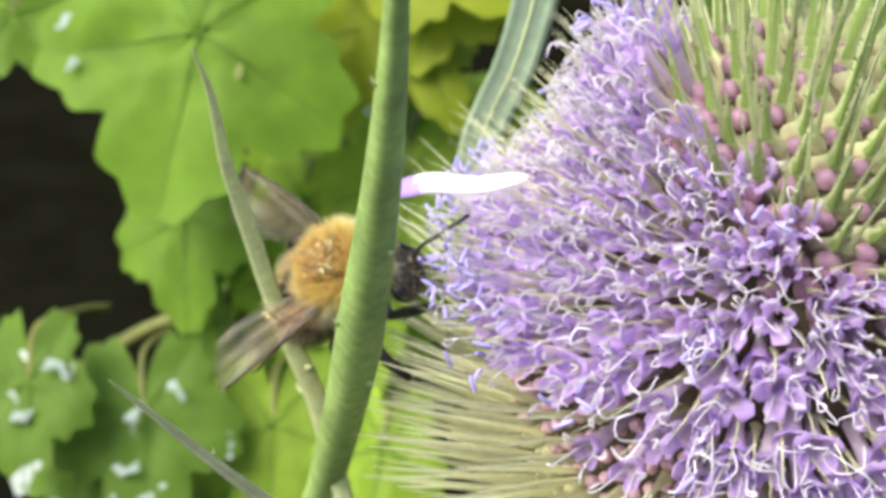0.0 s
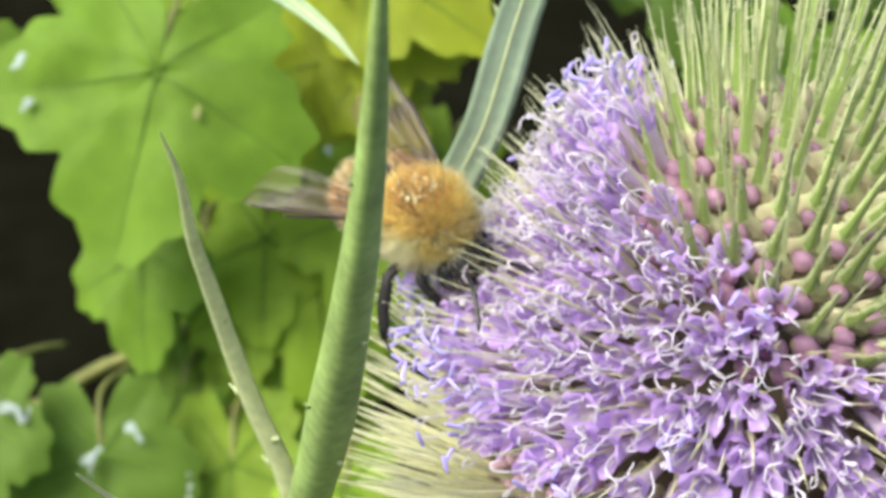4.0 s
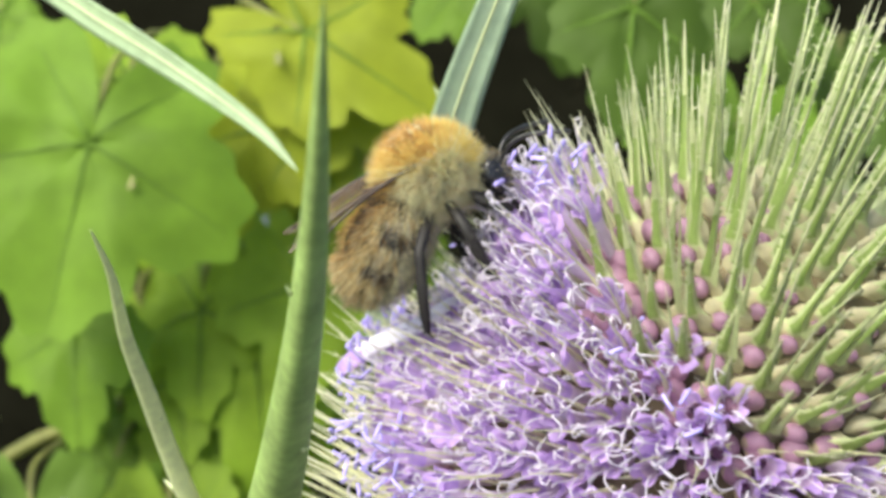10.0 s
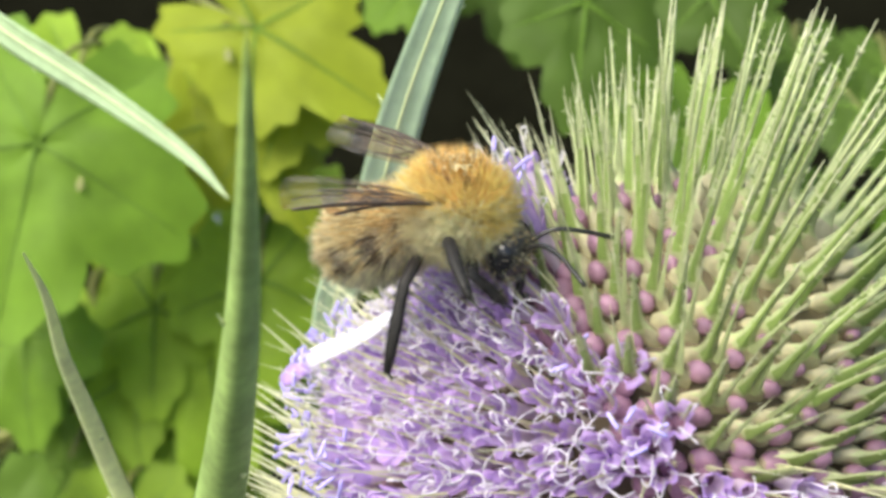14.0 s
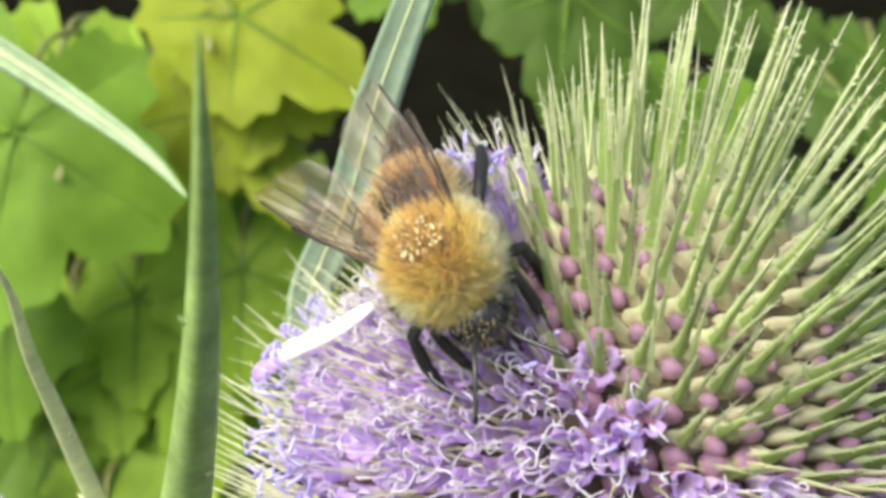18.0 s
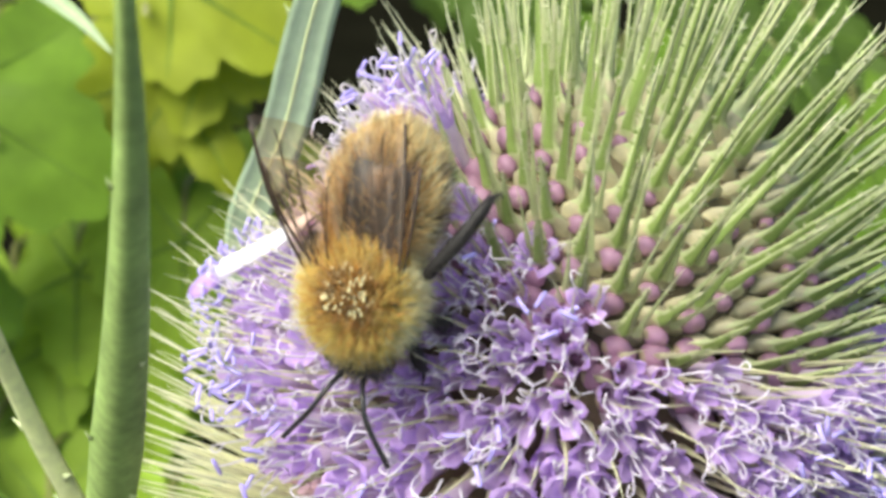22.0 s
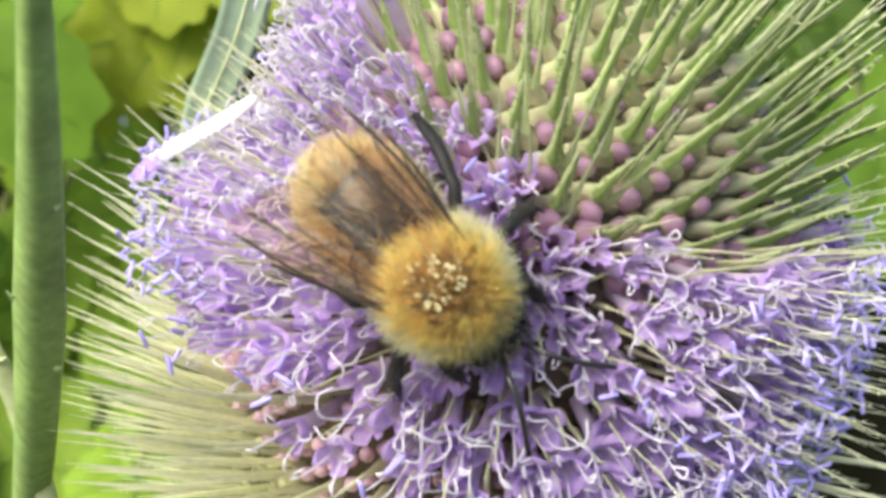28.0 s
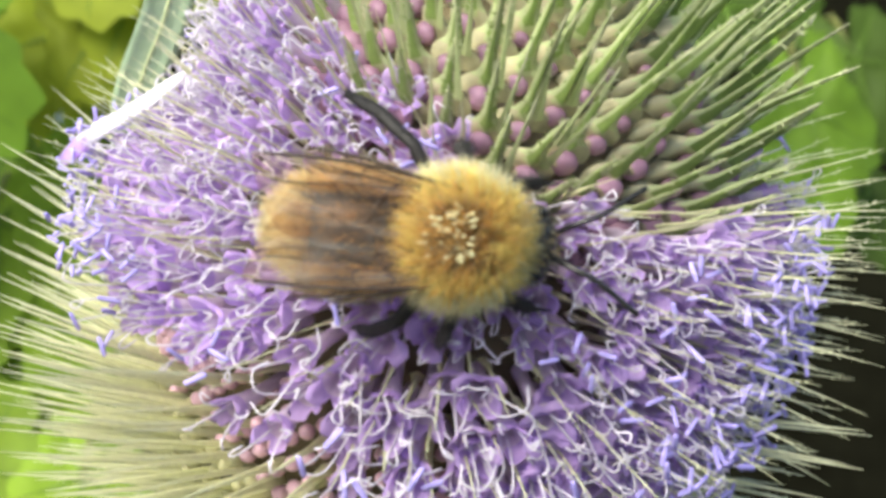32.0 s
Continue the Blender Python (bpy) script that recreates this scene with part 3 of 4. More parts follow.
SPINES_TOP = [[scale_mesh(k * q, 10 * i + j, b * w) for j, (q, w) in enumerate(((1.0, 1), (0.86, -0.6), (1.12, 0.5), (0.94, 1.6)))] for i, (k, b) in enumerate(((5.0, 0.03), (7.0, -0.03), (9.0, 0.05), (10.6, -0.03), (11.6, 0.04)))]
SPINES_MID = [spine_mesh(k, 0.42, (M_SPINE_PALE, M_SPINE, M_TIP), 20 + i, b, 0.3, 8, 3.0) for i, (k, b) in enumerate(((7.8, 0.03), (8.9, -0.05), (9.9, 0.08)))]
SPINES_FINE = [spine_mesh(k, 0.3, (M_SPINE_EDGE, M_SPINE_EDGE, M_TIP), 40 + i, b, 0.5, 12, 3.0) for i, (k, b) in enumerate(((6.6, 0.05), (7.8, -0.04), (9.0, 0.06)))]
SPINES_LOW = [spine_mesh(k, 0.6, (M_SPINE_PALE, M_SPINE_PALE, M_TIP), 30 + i, b, 0.5) for i, (k, b) in enumerate(((10.2, 0.05), (11.8, 0.0), (13, 0.03)))]


def bud_mesh(mat):
    v, f = ellipsoid((0, 0, 0), (0.74, 0.74, 0.9), 10, 7)
    return mesh_of([(y, x, z) for x, y, z in v], f, mat)


BUDS = [bud_mesh(M_BUD), bud_mesh(M_BUD_PINK), bud_mesh(M_BUD_GREEN)]


def floret_mesh(seed, open_):
    """A pale tube that widens into a lilac cup with four ragged, uneven lobes; z runs along it."""
    r = random.Random(seed)
    verts, faces, idx = [], [], []
    n = 20
    for z, q in ((0.0, 0.36), (2.2, 0.42), (3.6, 0.55), (4.5, 0.74)):
        for k in range(n):
            w = 2 * math.pi * k / n
            verts.append((q * math.cos(w), q * math.sin(w), z))
    reach = [r.uniform(0.75, 1.25) for _ in range(4)]
    curl = [r.uniform(-0.5, 0.45) for _ in range(4)]
    for step, (z, q) in enumerate(((4.95, 0.84), (5.45, 0.98 + 0.14 * open_), (5.8, 1.02 + 0.36 * open_), (5.75, 0.98 + 0.62 * open_))):
        for k in range(n):
            w = 2 * math.pi * k / n
            lobe = abs(math.sin(2 * w)) ** 0.6
            which = int(2 * w / math.pi) % 4
            size = 0.62 + 0.42 * lobe * reach[which]
            qq = q * (size if step else 0.94 + 0.06 * lobe) * r.uniform(0.88, 1.1)
            zz = z - (0.22 + 0.30 * step) * (1 - lobe) + curl[which] * lobe * step * 0.28 + r.uniform(-0.13, 0.13)
            verts.append((qq * math.cos(w), qq * math.sin(w), zz))
    for i in range(7):
        for k in range(n):
            j = (k + 1) % n
            faces.append((i * n + k, i * n + j, (i + 1) * n + j, (i + 1) * n + k))
            idx.append(0 if i > 2 else 1)
    return mesh_of(verts, faces, (M_PETAL, M_PETAL_PALE), idx)


def stamen_mesh(seed, anther):
    """One fine thread out of a floret, straight with a violet anther across its end, or bare and curled."""
    r = random.Random(seed)
    a, b = Vector((1, 0, 0)), Vector((0, 1, 0))
    up = Vector((0, 0, 1))
    if anther:
        out, curl, top = r.uniform(0.9, 1.9), r.uniform(-0.7, 0.7), r.uniform(6.6, 8.4)
        pts = [a * 0.4 + up * 3.8, a * 0.7 + up * 5.4, a * out * 0.8 + b * curl * 0.5 + up * top * 0.92, a * out + b * curl + up * top]
    else:
        out, curl, top = r.uniform(0.7, 1.9), r.uniform(-1.6, 1.6), r.uniform(6.3, 7.9)
        pts = [a * 0.4 + up * 3.8, a * 0.7 + up * 5.5, a * out + b * curl * 0.3 + up * top, a * (out + 0.5) + b * curl + up * (top - 0.1), a * (out - 0.1) + b * curl * 1.5 + up * (top - 0.7 + r.uniform(-0.3, 0.6))]
    line = spline(pts, 4)
    v, f = tube(line, [0.058 if anther else 0.062] * len(line), 4)
    idx = [0] * len(f)
    if anther:
        d = (b * r.uniform(-1, 1) + a * r.uniform(-1, 1) + up * r.uniform(-0.2, 0.7)).normalized()
        e = line[-1]
        av, af = tube([e - d * 0.68, e - d * 0.54, e + d * 0.54, e + d * 0.68], [0.07, 0.165, 0.165, 0.07], 6, 0.8)
        idx += [1] * len(af)
        v, f = merge([(v, f), (av, af)])
    return mesh_of(v, f, (M_FILAMENT, M_ANTHER), idx)


FLORETS = [floret_mesh(i, o) for i, o in enumerate((0.0, 0.3, 0.6, 1.0, 0.5, 0.8, 0.2, 0.1))]
ANTHERS = [stamen_mesh(50 + i, True) for i in range(10)]
THREADS = [stamen_mesh(70 + i, False) for i in range(12)]

# the cells of the head lie on the spirals of a seed head
N_CELLS, N_DOME, N_BUDS = 1700, 860, 2700
FRONT = Vector((-0.15, -0.80, 0.58))
GAPS = ((Vector((1.9, -16.4, 2.6)), 1.5), (Vector((-3.0, -16.2, 2.6)), 1.0), (Vector((-6.5, -14.8, -0.6)), 0.9))
rng = random.Random(11)
turn3 = TURN.to_3x3()
cells = {"spine": [], "bud": [], "floret": []}
for i in range(N_CELLS + N_DOME + N_BUDS):
    zone, of = ("band", N_CELLS) if i < N_CELLS else (("dome", N_DOME) if i < N_CELLS + N_DOME else ("rows", N_BUDS))
    k = i - {"band": 0, "dome": N_CELLS, "rows": N_CELLS + N_DOME}[zone]
    h = -LOW + (TOP + LOW) * (k + 0.5) / of
    w = i * math.pi * (3 - math.sqrt(5))
    r, nr, nz = skin(h)
    e = Vector((math.cos(w), math.sin(w), 0))
    p = e * r + Vector((0, 0, h))
    normal = (e * nr + Vector((0, 0, nz))).normalized()
    side = turn3 @ e
    near = (turn3 @ normal).dot(FRONT)
    jitter = Vector((rng.uniform(-1, 1), rng.uniform(-1, 1), rng.uniform(-1, 1)))
    left = max(0.0, min(1.0, (-side.x - 0.2) / 0.7))
    right = max(0.0, min(1.0, (side.x - 0.2) / 0.7))
    upper = 9.8 + 3.2 * left - 0.2 * right + rng.uniform(-0.8, 0.8)
    lower = -5.2 + 1.2 * left + 2.4 * right + rng.uniform(-0.9, 0.9)
    lift = 0.62 if zone == "dome" else (0.22 if h > lower else 0.5)
    d = (normal + Vector((0, 0, lift)) + jitter * (0.11 if zone == "dome" else 0.06)).normalized()
    x = normal - d * normal.dot(d)
    x = x.normalized() if x.length > 0.05 else d.orthogonal().normalized()
    rot = Matrix((x, d.cross(x), d)).transposed().to_4x4()
    foot = Matrix.Translation((p - normal * 0.3) * MM) @ rot
    spin = Matrix.Rotation(rng.uniform(0, 6.28), 4, "Z")
    apart = (turn3 @ (p + normal * 7) - Vector((-8.6, 0.8, 21.6))).length
    tuft = apart < 4.2
    ease = max(0.0, min(1.0, (apart - 4.0) / 10))
    flat = 0.0 if tuft else max(0.0, min(1.0, (0.45 - side.x) / 0.5)) * max(0.0, min(1.0, (h + 1) / 4))
    gap = any(((turn3 @ p) - c).length < q for c, q in GAPS)
    if (zone == "dome" and h < upper - 1.3) or (zone != "dome" and h > upper) or (zone == "rows" and not lower - 15 < h < lower):
        continue
    if zone == "rows":
        cells["bud"].append((near, BUDS[1 if h > lower - 7.5 else 2], Matrix.Translation((p + normal * 0.55) * MM) @ rot @ Matrix.Diagonal((0.62, 0.62, 0.66, 1)), ()))
        if k % 4 == 0 and h < lower - 4:
            cells["spine"].append((near, SPINES_LOW[k % 3], foot, ()))
    elif zone == "dome":
        k = min(4, int(max(0.0, h - upper) / max(1.0, TOP - upper) * 5.6))
        if (turn3 @ normal).y < 0.3 or rng.random() < 0.55:
            cells["spine"].append((near, SPINES_TOP[k][rng.randrange(4)], foot, ()))
        rise = h - upper + rng.uniform(-0.8, 0.8)
        if rise < 5.5 and side.x < 0.1:
            cells["spine"].append((near, SPINES_FINE[rng.randrange(3)], foot @ Matrix.Translation((0, rng.choice((-1, 1)) * 0.7 * MM, 0)) @ Matrix.Rotation(rng.uniform(-0.16, 0.16), 4, "X"), ()))
        if rise < 6.5:
            size = rng.uniform(0.85, 1.0) * (1 - 0.07 * max(0.0, rise))
            cells["bud"].append((near, BUDS[0], Matrix.Translation((p + Vector((0, 0, -1.0))) * MM) @ rot @ Matrix.Diagonal((size * 1.0, size * 1.3, size * 1.1, 1)), ()))
    elif h > lower:
        if not gap or rng.random() < 0.4:
            cells["spine"].append((near, SPINES_MID[i % 3], foot @ Matrix.Diagonal((1, 1, 1.06 - 0.26 * flat, 1)), ()))
        wide = max(0.0, min(1.0, (5 - h) / 5)) * (1 - left)
        if not tuft and h > upper - 3.2:
            cells["bud"].append((near, BUDS[0], Matrix.Translation((p - normal * 0.7) * MM) @ rot @ Matrix.Diagonal((1.15, 1.25, 0.9, 1)), ()))
        if gap or rng.random() < 0.10 * wide:
            continue
        lean = (normal + jitter * 0.16).normalized().to_track_quat("Z", "Y").to_matrix().to_4x4()
        crest = (turn3 @ (p + normal * 6) - Vector((-23.5, -1.0, 4.0))).length < 5.0
        fresh = tuft or crest or (side.x < -0.82 and flat < 0.3) or side.x > 0.35 or (h > upper - 2.2 and flat < 0.3) or h < lower + 1.8
        rate = 1.0 if tuft or crest else (0.6 if fresh else 0.03)
        rays = []
        bare = not fresh and rng.random() < 0.2
        violet = rng.random() < rate
        for k in range(6 if tuft else 4 + (1 if flat > 0.5 else 0)):
            if bare and k > 1:
                break
            mesh = ANTHERS[rng.randrange(10)] if violet else THREADS[rng.randrange(12)]
            long = Matrix.Diagonal((1.1, 1.1, rng.uniform(0.9, 1.22), 1)) if tuft else Matrix.Identity(4)
            rays.append((mesh, Matrix.Rotation(math.pi / 4 + k * math.pi / 2 + rng.uniform(-0.5, 0.5), 4, "Z") @ long))
        low = Matrix.Translation((p + Vector((0, 0, -0.8)) - normal * (rng.uniform(0, 0.8) + (1.3 if tuft else 0.0) + 2.0 * flat * ease + 1.9 * right + (ease * 1.5 * max(0.0, min(1.0, (0.1 - side.x) / 0.6)) * max(0.0, min(1.0, h / 4))))) * MM) @ lean @ spin
        low = low @ Matrix.Diagonal((0.82 + 0.28 * wide, 0.82 + 0.28 * wide, 1, 1))
        cells["floret"].append((near, FLORETS[rng.randrange(8)], low, rays))
    else:
        if h < lower - 7 or rng.random() < 0.2:
            cells["spine"].append((near, SPINES_LOW[i % 3], foot, ()))


def join_rest(name, rows, label):
    """The pieces on the far side, joined into one."""
    verts, faces, idx, mats = [], [], [], []
    for me, m in rows:
        o = len(verts)
        slots = []
        for q in me.materials:
            if q not in mats:
                mats.append(q)
            slots.append(mats.index(q))
        verts += [(m @ q.co) / MM for q in me.vertices]
        faces += [tuple(k + o for k in f.vertices) for f in me.polygons]
        idx += [slots[f.material_index] for f in me.polygons]
    if verts:
        tagged(part(name, mesh_of(verts, faces, mats, idx), teasel, label), kind="stuff")


for name, plural in (("spine", "spine_mass"), ("bud", "bud_mass"), ("floret", "floret_mass")):
    rows = sorted(cells[name], key=lambda q: -q[0])
    most = {"spine": 420, "bud": 420, "floret": 300}[name]
    for near, me, m, rays in rows[:most]:
        ob = part(name, me, teasel, "", m)
        for ray_mesh, turn in rays:
            part("stamen", ray_mesh, ob, "", turn)
    rest = []
    for near, me, m, rays in rows[most:]:
        if near < -0.75 and name != "spine":
            continue
        rest.append((me, m))
        rest += [(q, m @ turn) for q, turn in rays]
    join_rest(plural, rest, "the same on the far side of the head")


# ---- long bracts round the head ----
def long_bract(line, width, thorns, label, face=(0.1, -0.9, 0.4), thick=0.35, tip_share=0.5, mat=None):
    """A long curved bract from its foot to its tip: a shallow channel with a pale midrib, and prickles on its edges."""
    line = spline([Vector(p) for p in line][::-1], 8)
    n = len(line)
    ob = new("bract", None)
    ob.location = put(line[0])
    tagged(ob, label, "bract", "long bracts of the teasel")
    verts, faces = [], []
    o = line[0]
    rows = 7
    sections = []
    ref = Vector(face)
    for i, p in enumerate(line):
        d = (line[min(i + 1, n - 1)] - line[max(i - 1, 0)]).normalized()
        nn = (ref - d * ref.dot(d)).normalized()
        s = d.cross(nn)
        t = i / (n - 1)
        w = width * 0.5 * (0.7 + 0.3 * min(1.0, t / 0.55)) * min(1.0, ((1 - t) / tip_share) ** 0.8 if t < 1 else 0.0) + 0.03
        sections.append((p, d, nn, s, w))
        for k in range(rows):
            q = (k / (rows - 1) - 0.5) * 2
            verts.append(p - o + s * w * q + nn * (0.22 * w * q * q + (0.12 * w if abs(q) < 0.2 else 0)))
        for k in range(rows - 1, -1, -1):
            q = (k / (rows - 1) - 0.5) * 2
            verts.append(p - o + s * w * q * 0.96 + nn * (0.22 * w * q * q - thick * (1 - 0.75 * q * q) * min(1, w / (0.3 * width))))
    m = 2 * rows
    for i in range(n - 1):
        for k in range(m):
            j = (k + 1) % m
            faces.append((i * m + k, i * m + j, (i + 1) * m + j, (i + 1) * m + k))
    part("blade", mesh_of(verts, faces, mat or M_BRACT), ob)
    rib_v, rib_f = tube([p - o + nn * 0.06 * w for p, d, nn, s, w in sections], [0.085 * w + 0.02 for *_, w in sections], 6)
    part("midrib", mesh_of(rib_v, rib_f, M_RIB), ob, "pale raised midrib")
    for share, hand, size in thorns:
        p, d, nn, s, w = sections[round(share * (n - 1))]
        side = s * hand
        a = p - o + side * w * 0.85 - nn * thick * 0.3
        tv, tf = tube([a - d * 0.1, a + side * size * 0.5 + d * 0.12, a + side * size + d * 0.45], [0.34 * size + 0.06, 0.16 * size, 0.02], 6)
        part("prickle", mesh_of(tv, tf, M_RIB), ob)
    return ob


long_bract([(-20.4, -32.1, 41.2), (-21.0, -29.8, 35.5), (-21.7, -27.3, 29.6), (-22.6, -24.5, 23.6), (-23.7, -21.5, 17.6), (-24.9, -18.3, 11.7), (-26.2, -15.0, 5.8), (-27.6, -11.3, -0.2), (-29.1, -7.5, -6.1), (-30.7, -3.5, -12.1), (-32.4, 0.8, -18.1), (-35.5, 8.9, -30.0), (-32.0, 10.0, -38.0), (-22.0, 6.0, -39.0), (-9.5, -0.6, -30.0)], 3.0, ((0.5, -1, 0.4), (0.56, 1, 0.35), (0.66, -1, 0.3), (0.8, 1, 0.3)), "tall green bract rising close before the flower head", face=(0.15, 0.9, 0.1), thick=0.9, tip_share=0.45)
long_bract([(-35.3, -12.4, 21.8), (-34.9, -10.5, 18.1), (-35.1, -7.9, 12.9), (-34.7, -5.6, 7.6), (-34.2, -3.8, 2.3), (-33.4, -2.4, -2.9), (-32.1, -1.5, -8.2), (-31.3, -1.0, -13.5), (-30.5, -0.7, -18.7), (-29.6, -0.5, -24.0), (-28.0, 0.0, -30.0), (-20.0, 0.0, -35.0), (-9.5, 0.0, -30.0)], 1.9, ((0.60, 1, 0.85), (0.545, -1, 0.8), (0.50, 1, 0.7), (0.46, -1, 0.6), (0.72, -1, 0.3), (0.8, 1, 0.25)), "slender pale green upright bract with small prickles", face=(0.5, 0.8, 0.1), thick=0.8, mat=M_BRACT_PALE)
long_bract([(-38.7, -24.2, 7.2), (-37.2, -22.0, 3.5), (-35.1, -19.0, -1.6), (-32.8, -16.0, -6.7), (-30.5, -12.9, -11.8), (-28.1, -9.7, -16.9), (-25.7, -6.6, -22.0), (-18.0, -3.0, -30.0), (-9.5, -0.6, -29.0)], 1.1, ((0.5, 1, 0.4), (0.6, -1, 0.35), (0.75, 1, 0.3)), "thin pale green bract pointing outwards", mat=M_BRACT_STRAW)
long_bract([(-22.6, -24.6, 30.8), (-24.4, -23.4, 32.3), (-27.8, -21.4, 34.0), (-31.9, -18.5, 35.4), (-37.2, -13.6, 36.3), (-46.0, -4.4, 34.6), (-55.9, 2.5, 26.4)], 1.45, ((0.5, 1, 0.4),), "grey-green bract arching over with its tip downwards", face=(0.25, -0.95, -0.05), mat=M_BRACT_GREY)
long_bract([(-3.7, 12.0, 52.0), (-6.9, 12.3, 43.8), (-10.1, 12.7, 35.6), (-13.3, 13.0, 27.3), (-16.2, 13.5, 19.1), (-18.5, 14.0, 10.9), (-21.6, 14.6, 2.7), (-20.5, 13.0, -5.0), (-16.5, 9.0, -17.0), (-9.5, 0.0, -28.0)], 3.4, ((0.4, 1, 0.5), (0.55, -1, 0.6), (0.65, 1, 0.5), (0.8, -1, 0.4)), "broad channelled bluish-green bract standing behind the head", face=(0.3, -0.85, 0.4), mat=M_BRACT_BLUE)

# ---- white petal caught in the florets ----
pv, pf = tube(spline([(0, 0, 0), (3, 0.25, 0.15), (6.5, -0.1, 0.25), (10, 0.3, 0)], 5), [0.45, 0.66, 0.7, 0.72, 0.74, 0.72, 0.7, 0.68, 0.66, 0.66, 0.62, 0.6, 0.56, 0.5, 0.4, 0.2], 10, 0.45)
petal = tagged(new("white_petal", mesh_of(pv, pf, (M_WHITE, M_PETAL), [1 if k < 35 else 0 for k in range(len(pf))])), "curled white petal with a lilac tip among the florets", "petal")


# ---- the bee ----
def hairs(surface, count, length, seed, lean, mats, pick, spread=0.5, thick=0.027):
    """Fine hairs on an ellipsoid: surface = centre and radii."""
    (cx, cy, cz), (ra, rb, rc) = surface
    r = random.Random(seed)
    verts, faces, idx = [], [], []
    for i in range(count):
        g = Vector((r.gauss(0, 1), r.gauss(0, 1), r.gauss(0, 1))).normalized()
        p = Vector((cx + g.x * ra, cy + g.y * rb, cz + g.z * rc))
        nrm = Vector((g.x / ra, g.y / rb, g.z / rc)).normalized()
        d = (nrm + Vector(lean) + Vector((r.gauss(0, 1), r.gauss(0, 1), r.gauss(0, 1))) * spread * 0.5).normalized()
        tuft = Vector((noise.noise(p * 1.7), noise.noise(p * 1.7 + Vector((9, 0, 0))), noise.noise(p * 1.7 + Vector((0, 9, 0)))))
        d = (d + tuft * 0.55).normalized()
        k = pick(g, r)
        if k < 0:
            continue
        q = length * r.uniform(0.5, 1.45)
        s = d.orthogonal().normalized()
        s = (s * math.cos(i) + d.cross(s) * math.sin(i)) * thick
        b = d.cross(s)
        o = len(verts)
        bend = Vector(lean) * q * 0.25
        mid = p + d * q * 0.55
        tip = p + d * q + bend
        verts += [p + s, p - s * 0.5 + b * 0.87, p - s * 0.5 - b * 0.87, mid + s * 0.7, mid - s * 0.35 + b * 0.6, mid - s * 0.35 - b * 0.6, tip]
        for a, c in ((0, 1), (1, 2), (2, 0)):
            faces.append((o + a, o + c, o + 3 + c, o + 3 + a))
            faces.append((o + 3 + a, o + 3 + c, o + 6))
            idx += [k, k]
    return mesh_of(verts, faces, mats, idx)


bee = new("bumblebee", None)
tagged(bee, "furry bumblebee with a ginger thorax and grey-banded abdomen", "bee")
# x points ahead, y to its left, z up
v, f = ellipsoid((-0.2, 0, 0), (2.55, 2.5, 2.2))
thorax = part("thorax", mesh_of(v, f, M_PELT), bee)
furs = (M_FUR_GOLD, M_FUR_PALE, M_FUR_GREY, M_FUR_DARK, M_FUR_RUST, M_FUR_BROWN, M_FUR_BUFF)


def thorax_fur(g, r):
    q = r.random()
    if g.z < -0.05 or (abs(g.y) > 0.72 and g.z < 0.38):
        return 1 if q < 0.88 else 6
    if g.z > 0.80 and -0.5 < g.x < 0.4 and abs(g.y) < 0.5:
        return 4 if q < 0.5 else (5 if q < 0.85 else 6)
    if g.z > 0.55:
        return 4 if q < 0.3 else 0
    return 0 if q < 0.7 else (6 if q < 0.8 else 1)


def abdomen_fur(g, r):
    q = r.random()
    if g.z > 0.3 and abs(g.y) < 0.6 and -0.5 < g.x < 0.95:
        if q < 0.92:
            return -1
        return 3 if q < 0.90 else (5 if q < 0.97 else 6)
    if g.x < -0.55 and g.z > -0.4:
        return 6 if q < 0.62 else (1 if q < 0.85 else 5)
    if g.z < -0.35:
        return 1 if q < 0.55 else 2
    if g.z < 0.3:
        if math.sin(g.x * 10) > 0.1:
            return 3 if q < 0.45 else (5 if q < 0.7 else 2)
        return 6 if q < 0.25 else (2 if q < 0.6 else (1 if q < 0.85 else 5))
    return 6 if q < 0.55 else (5 if q < 0.72 else (1 if q < 0.92 else 4))


part("thorax_fur", hairs(((-0.2, 0, 0), (2.5, 2.45, 2.15)), 15000, 1.25, 3, (-0.25, 0, 0.05), furs, thorax_fur), bee, "dense ginger fur, cream along the sides")
r = random.Random(8)
for i in range(60):
    a, q = r.uniform(0, 6.28), 1.7 * math.sqrt(r.random())
    x, y = -0.75 + 0.8 * q * math.cos(a), q * math.sin(a) * 0.85
    v, f = ellipsoid((x, y, 3.0 - 0.12 * (x * x + y * y) + r.uniform(-0.1, 0.2)), (r.uniform(0.05, 0.15), r.uniform(0.04, 0.09), r.uniform(0.03, 0.06)), 7, 5)
    part("pollen_grain", mesh_of(v, f, M_FUR_PALE), bee)
v, f = ellipsoid((-3.3, 0, -0.2), (3.8, 2.65, 2.3))
abdomen = part("abdomen", mesh_of(v, f, M_SHELL), bee, "dark banded abdomen")
part("abdomen_fur", hairs(((-3.3, 0, -0.2), (3.75, 2.6, 2.25)), 13000, 0.95, 4, (-0.65, 0, 0.0), furs, abdomen_fur), abdomen, "buff and brown fur round a bare dark back")
v, f = ellipsoid((3.1, 0, -1.7), (1.25, 1.75, 1.55))
head = part("head", mesh_of(v, f, M_SHELL), bee, "black head with grey hairs")
part("head_fur", hairs(((3.1, 0, -1.7), (1.2, 1.7, 1.5)), 900, 0.42, 6, (0.3, 0, 0.1), furs, lambda g, r: r.choice((3, 3, 3, 2, 6))), bee)
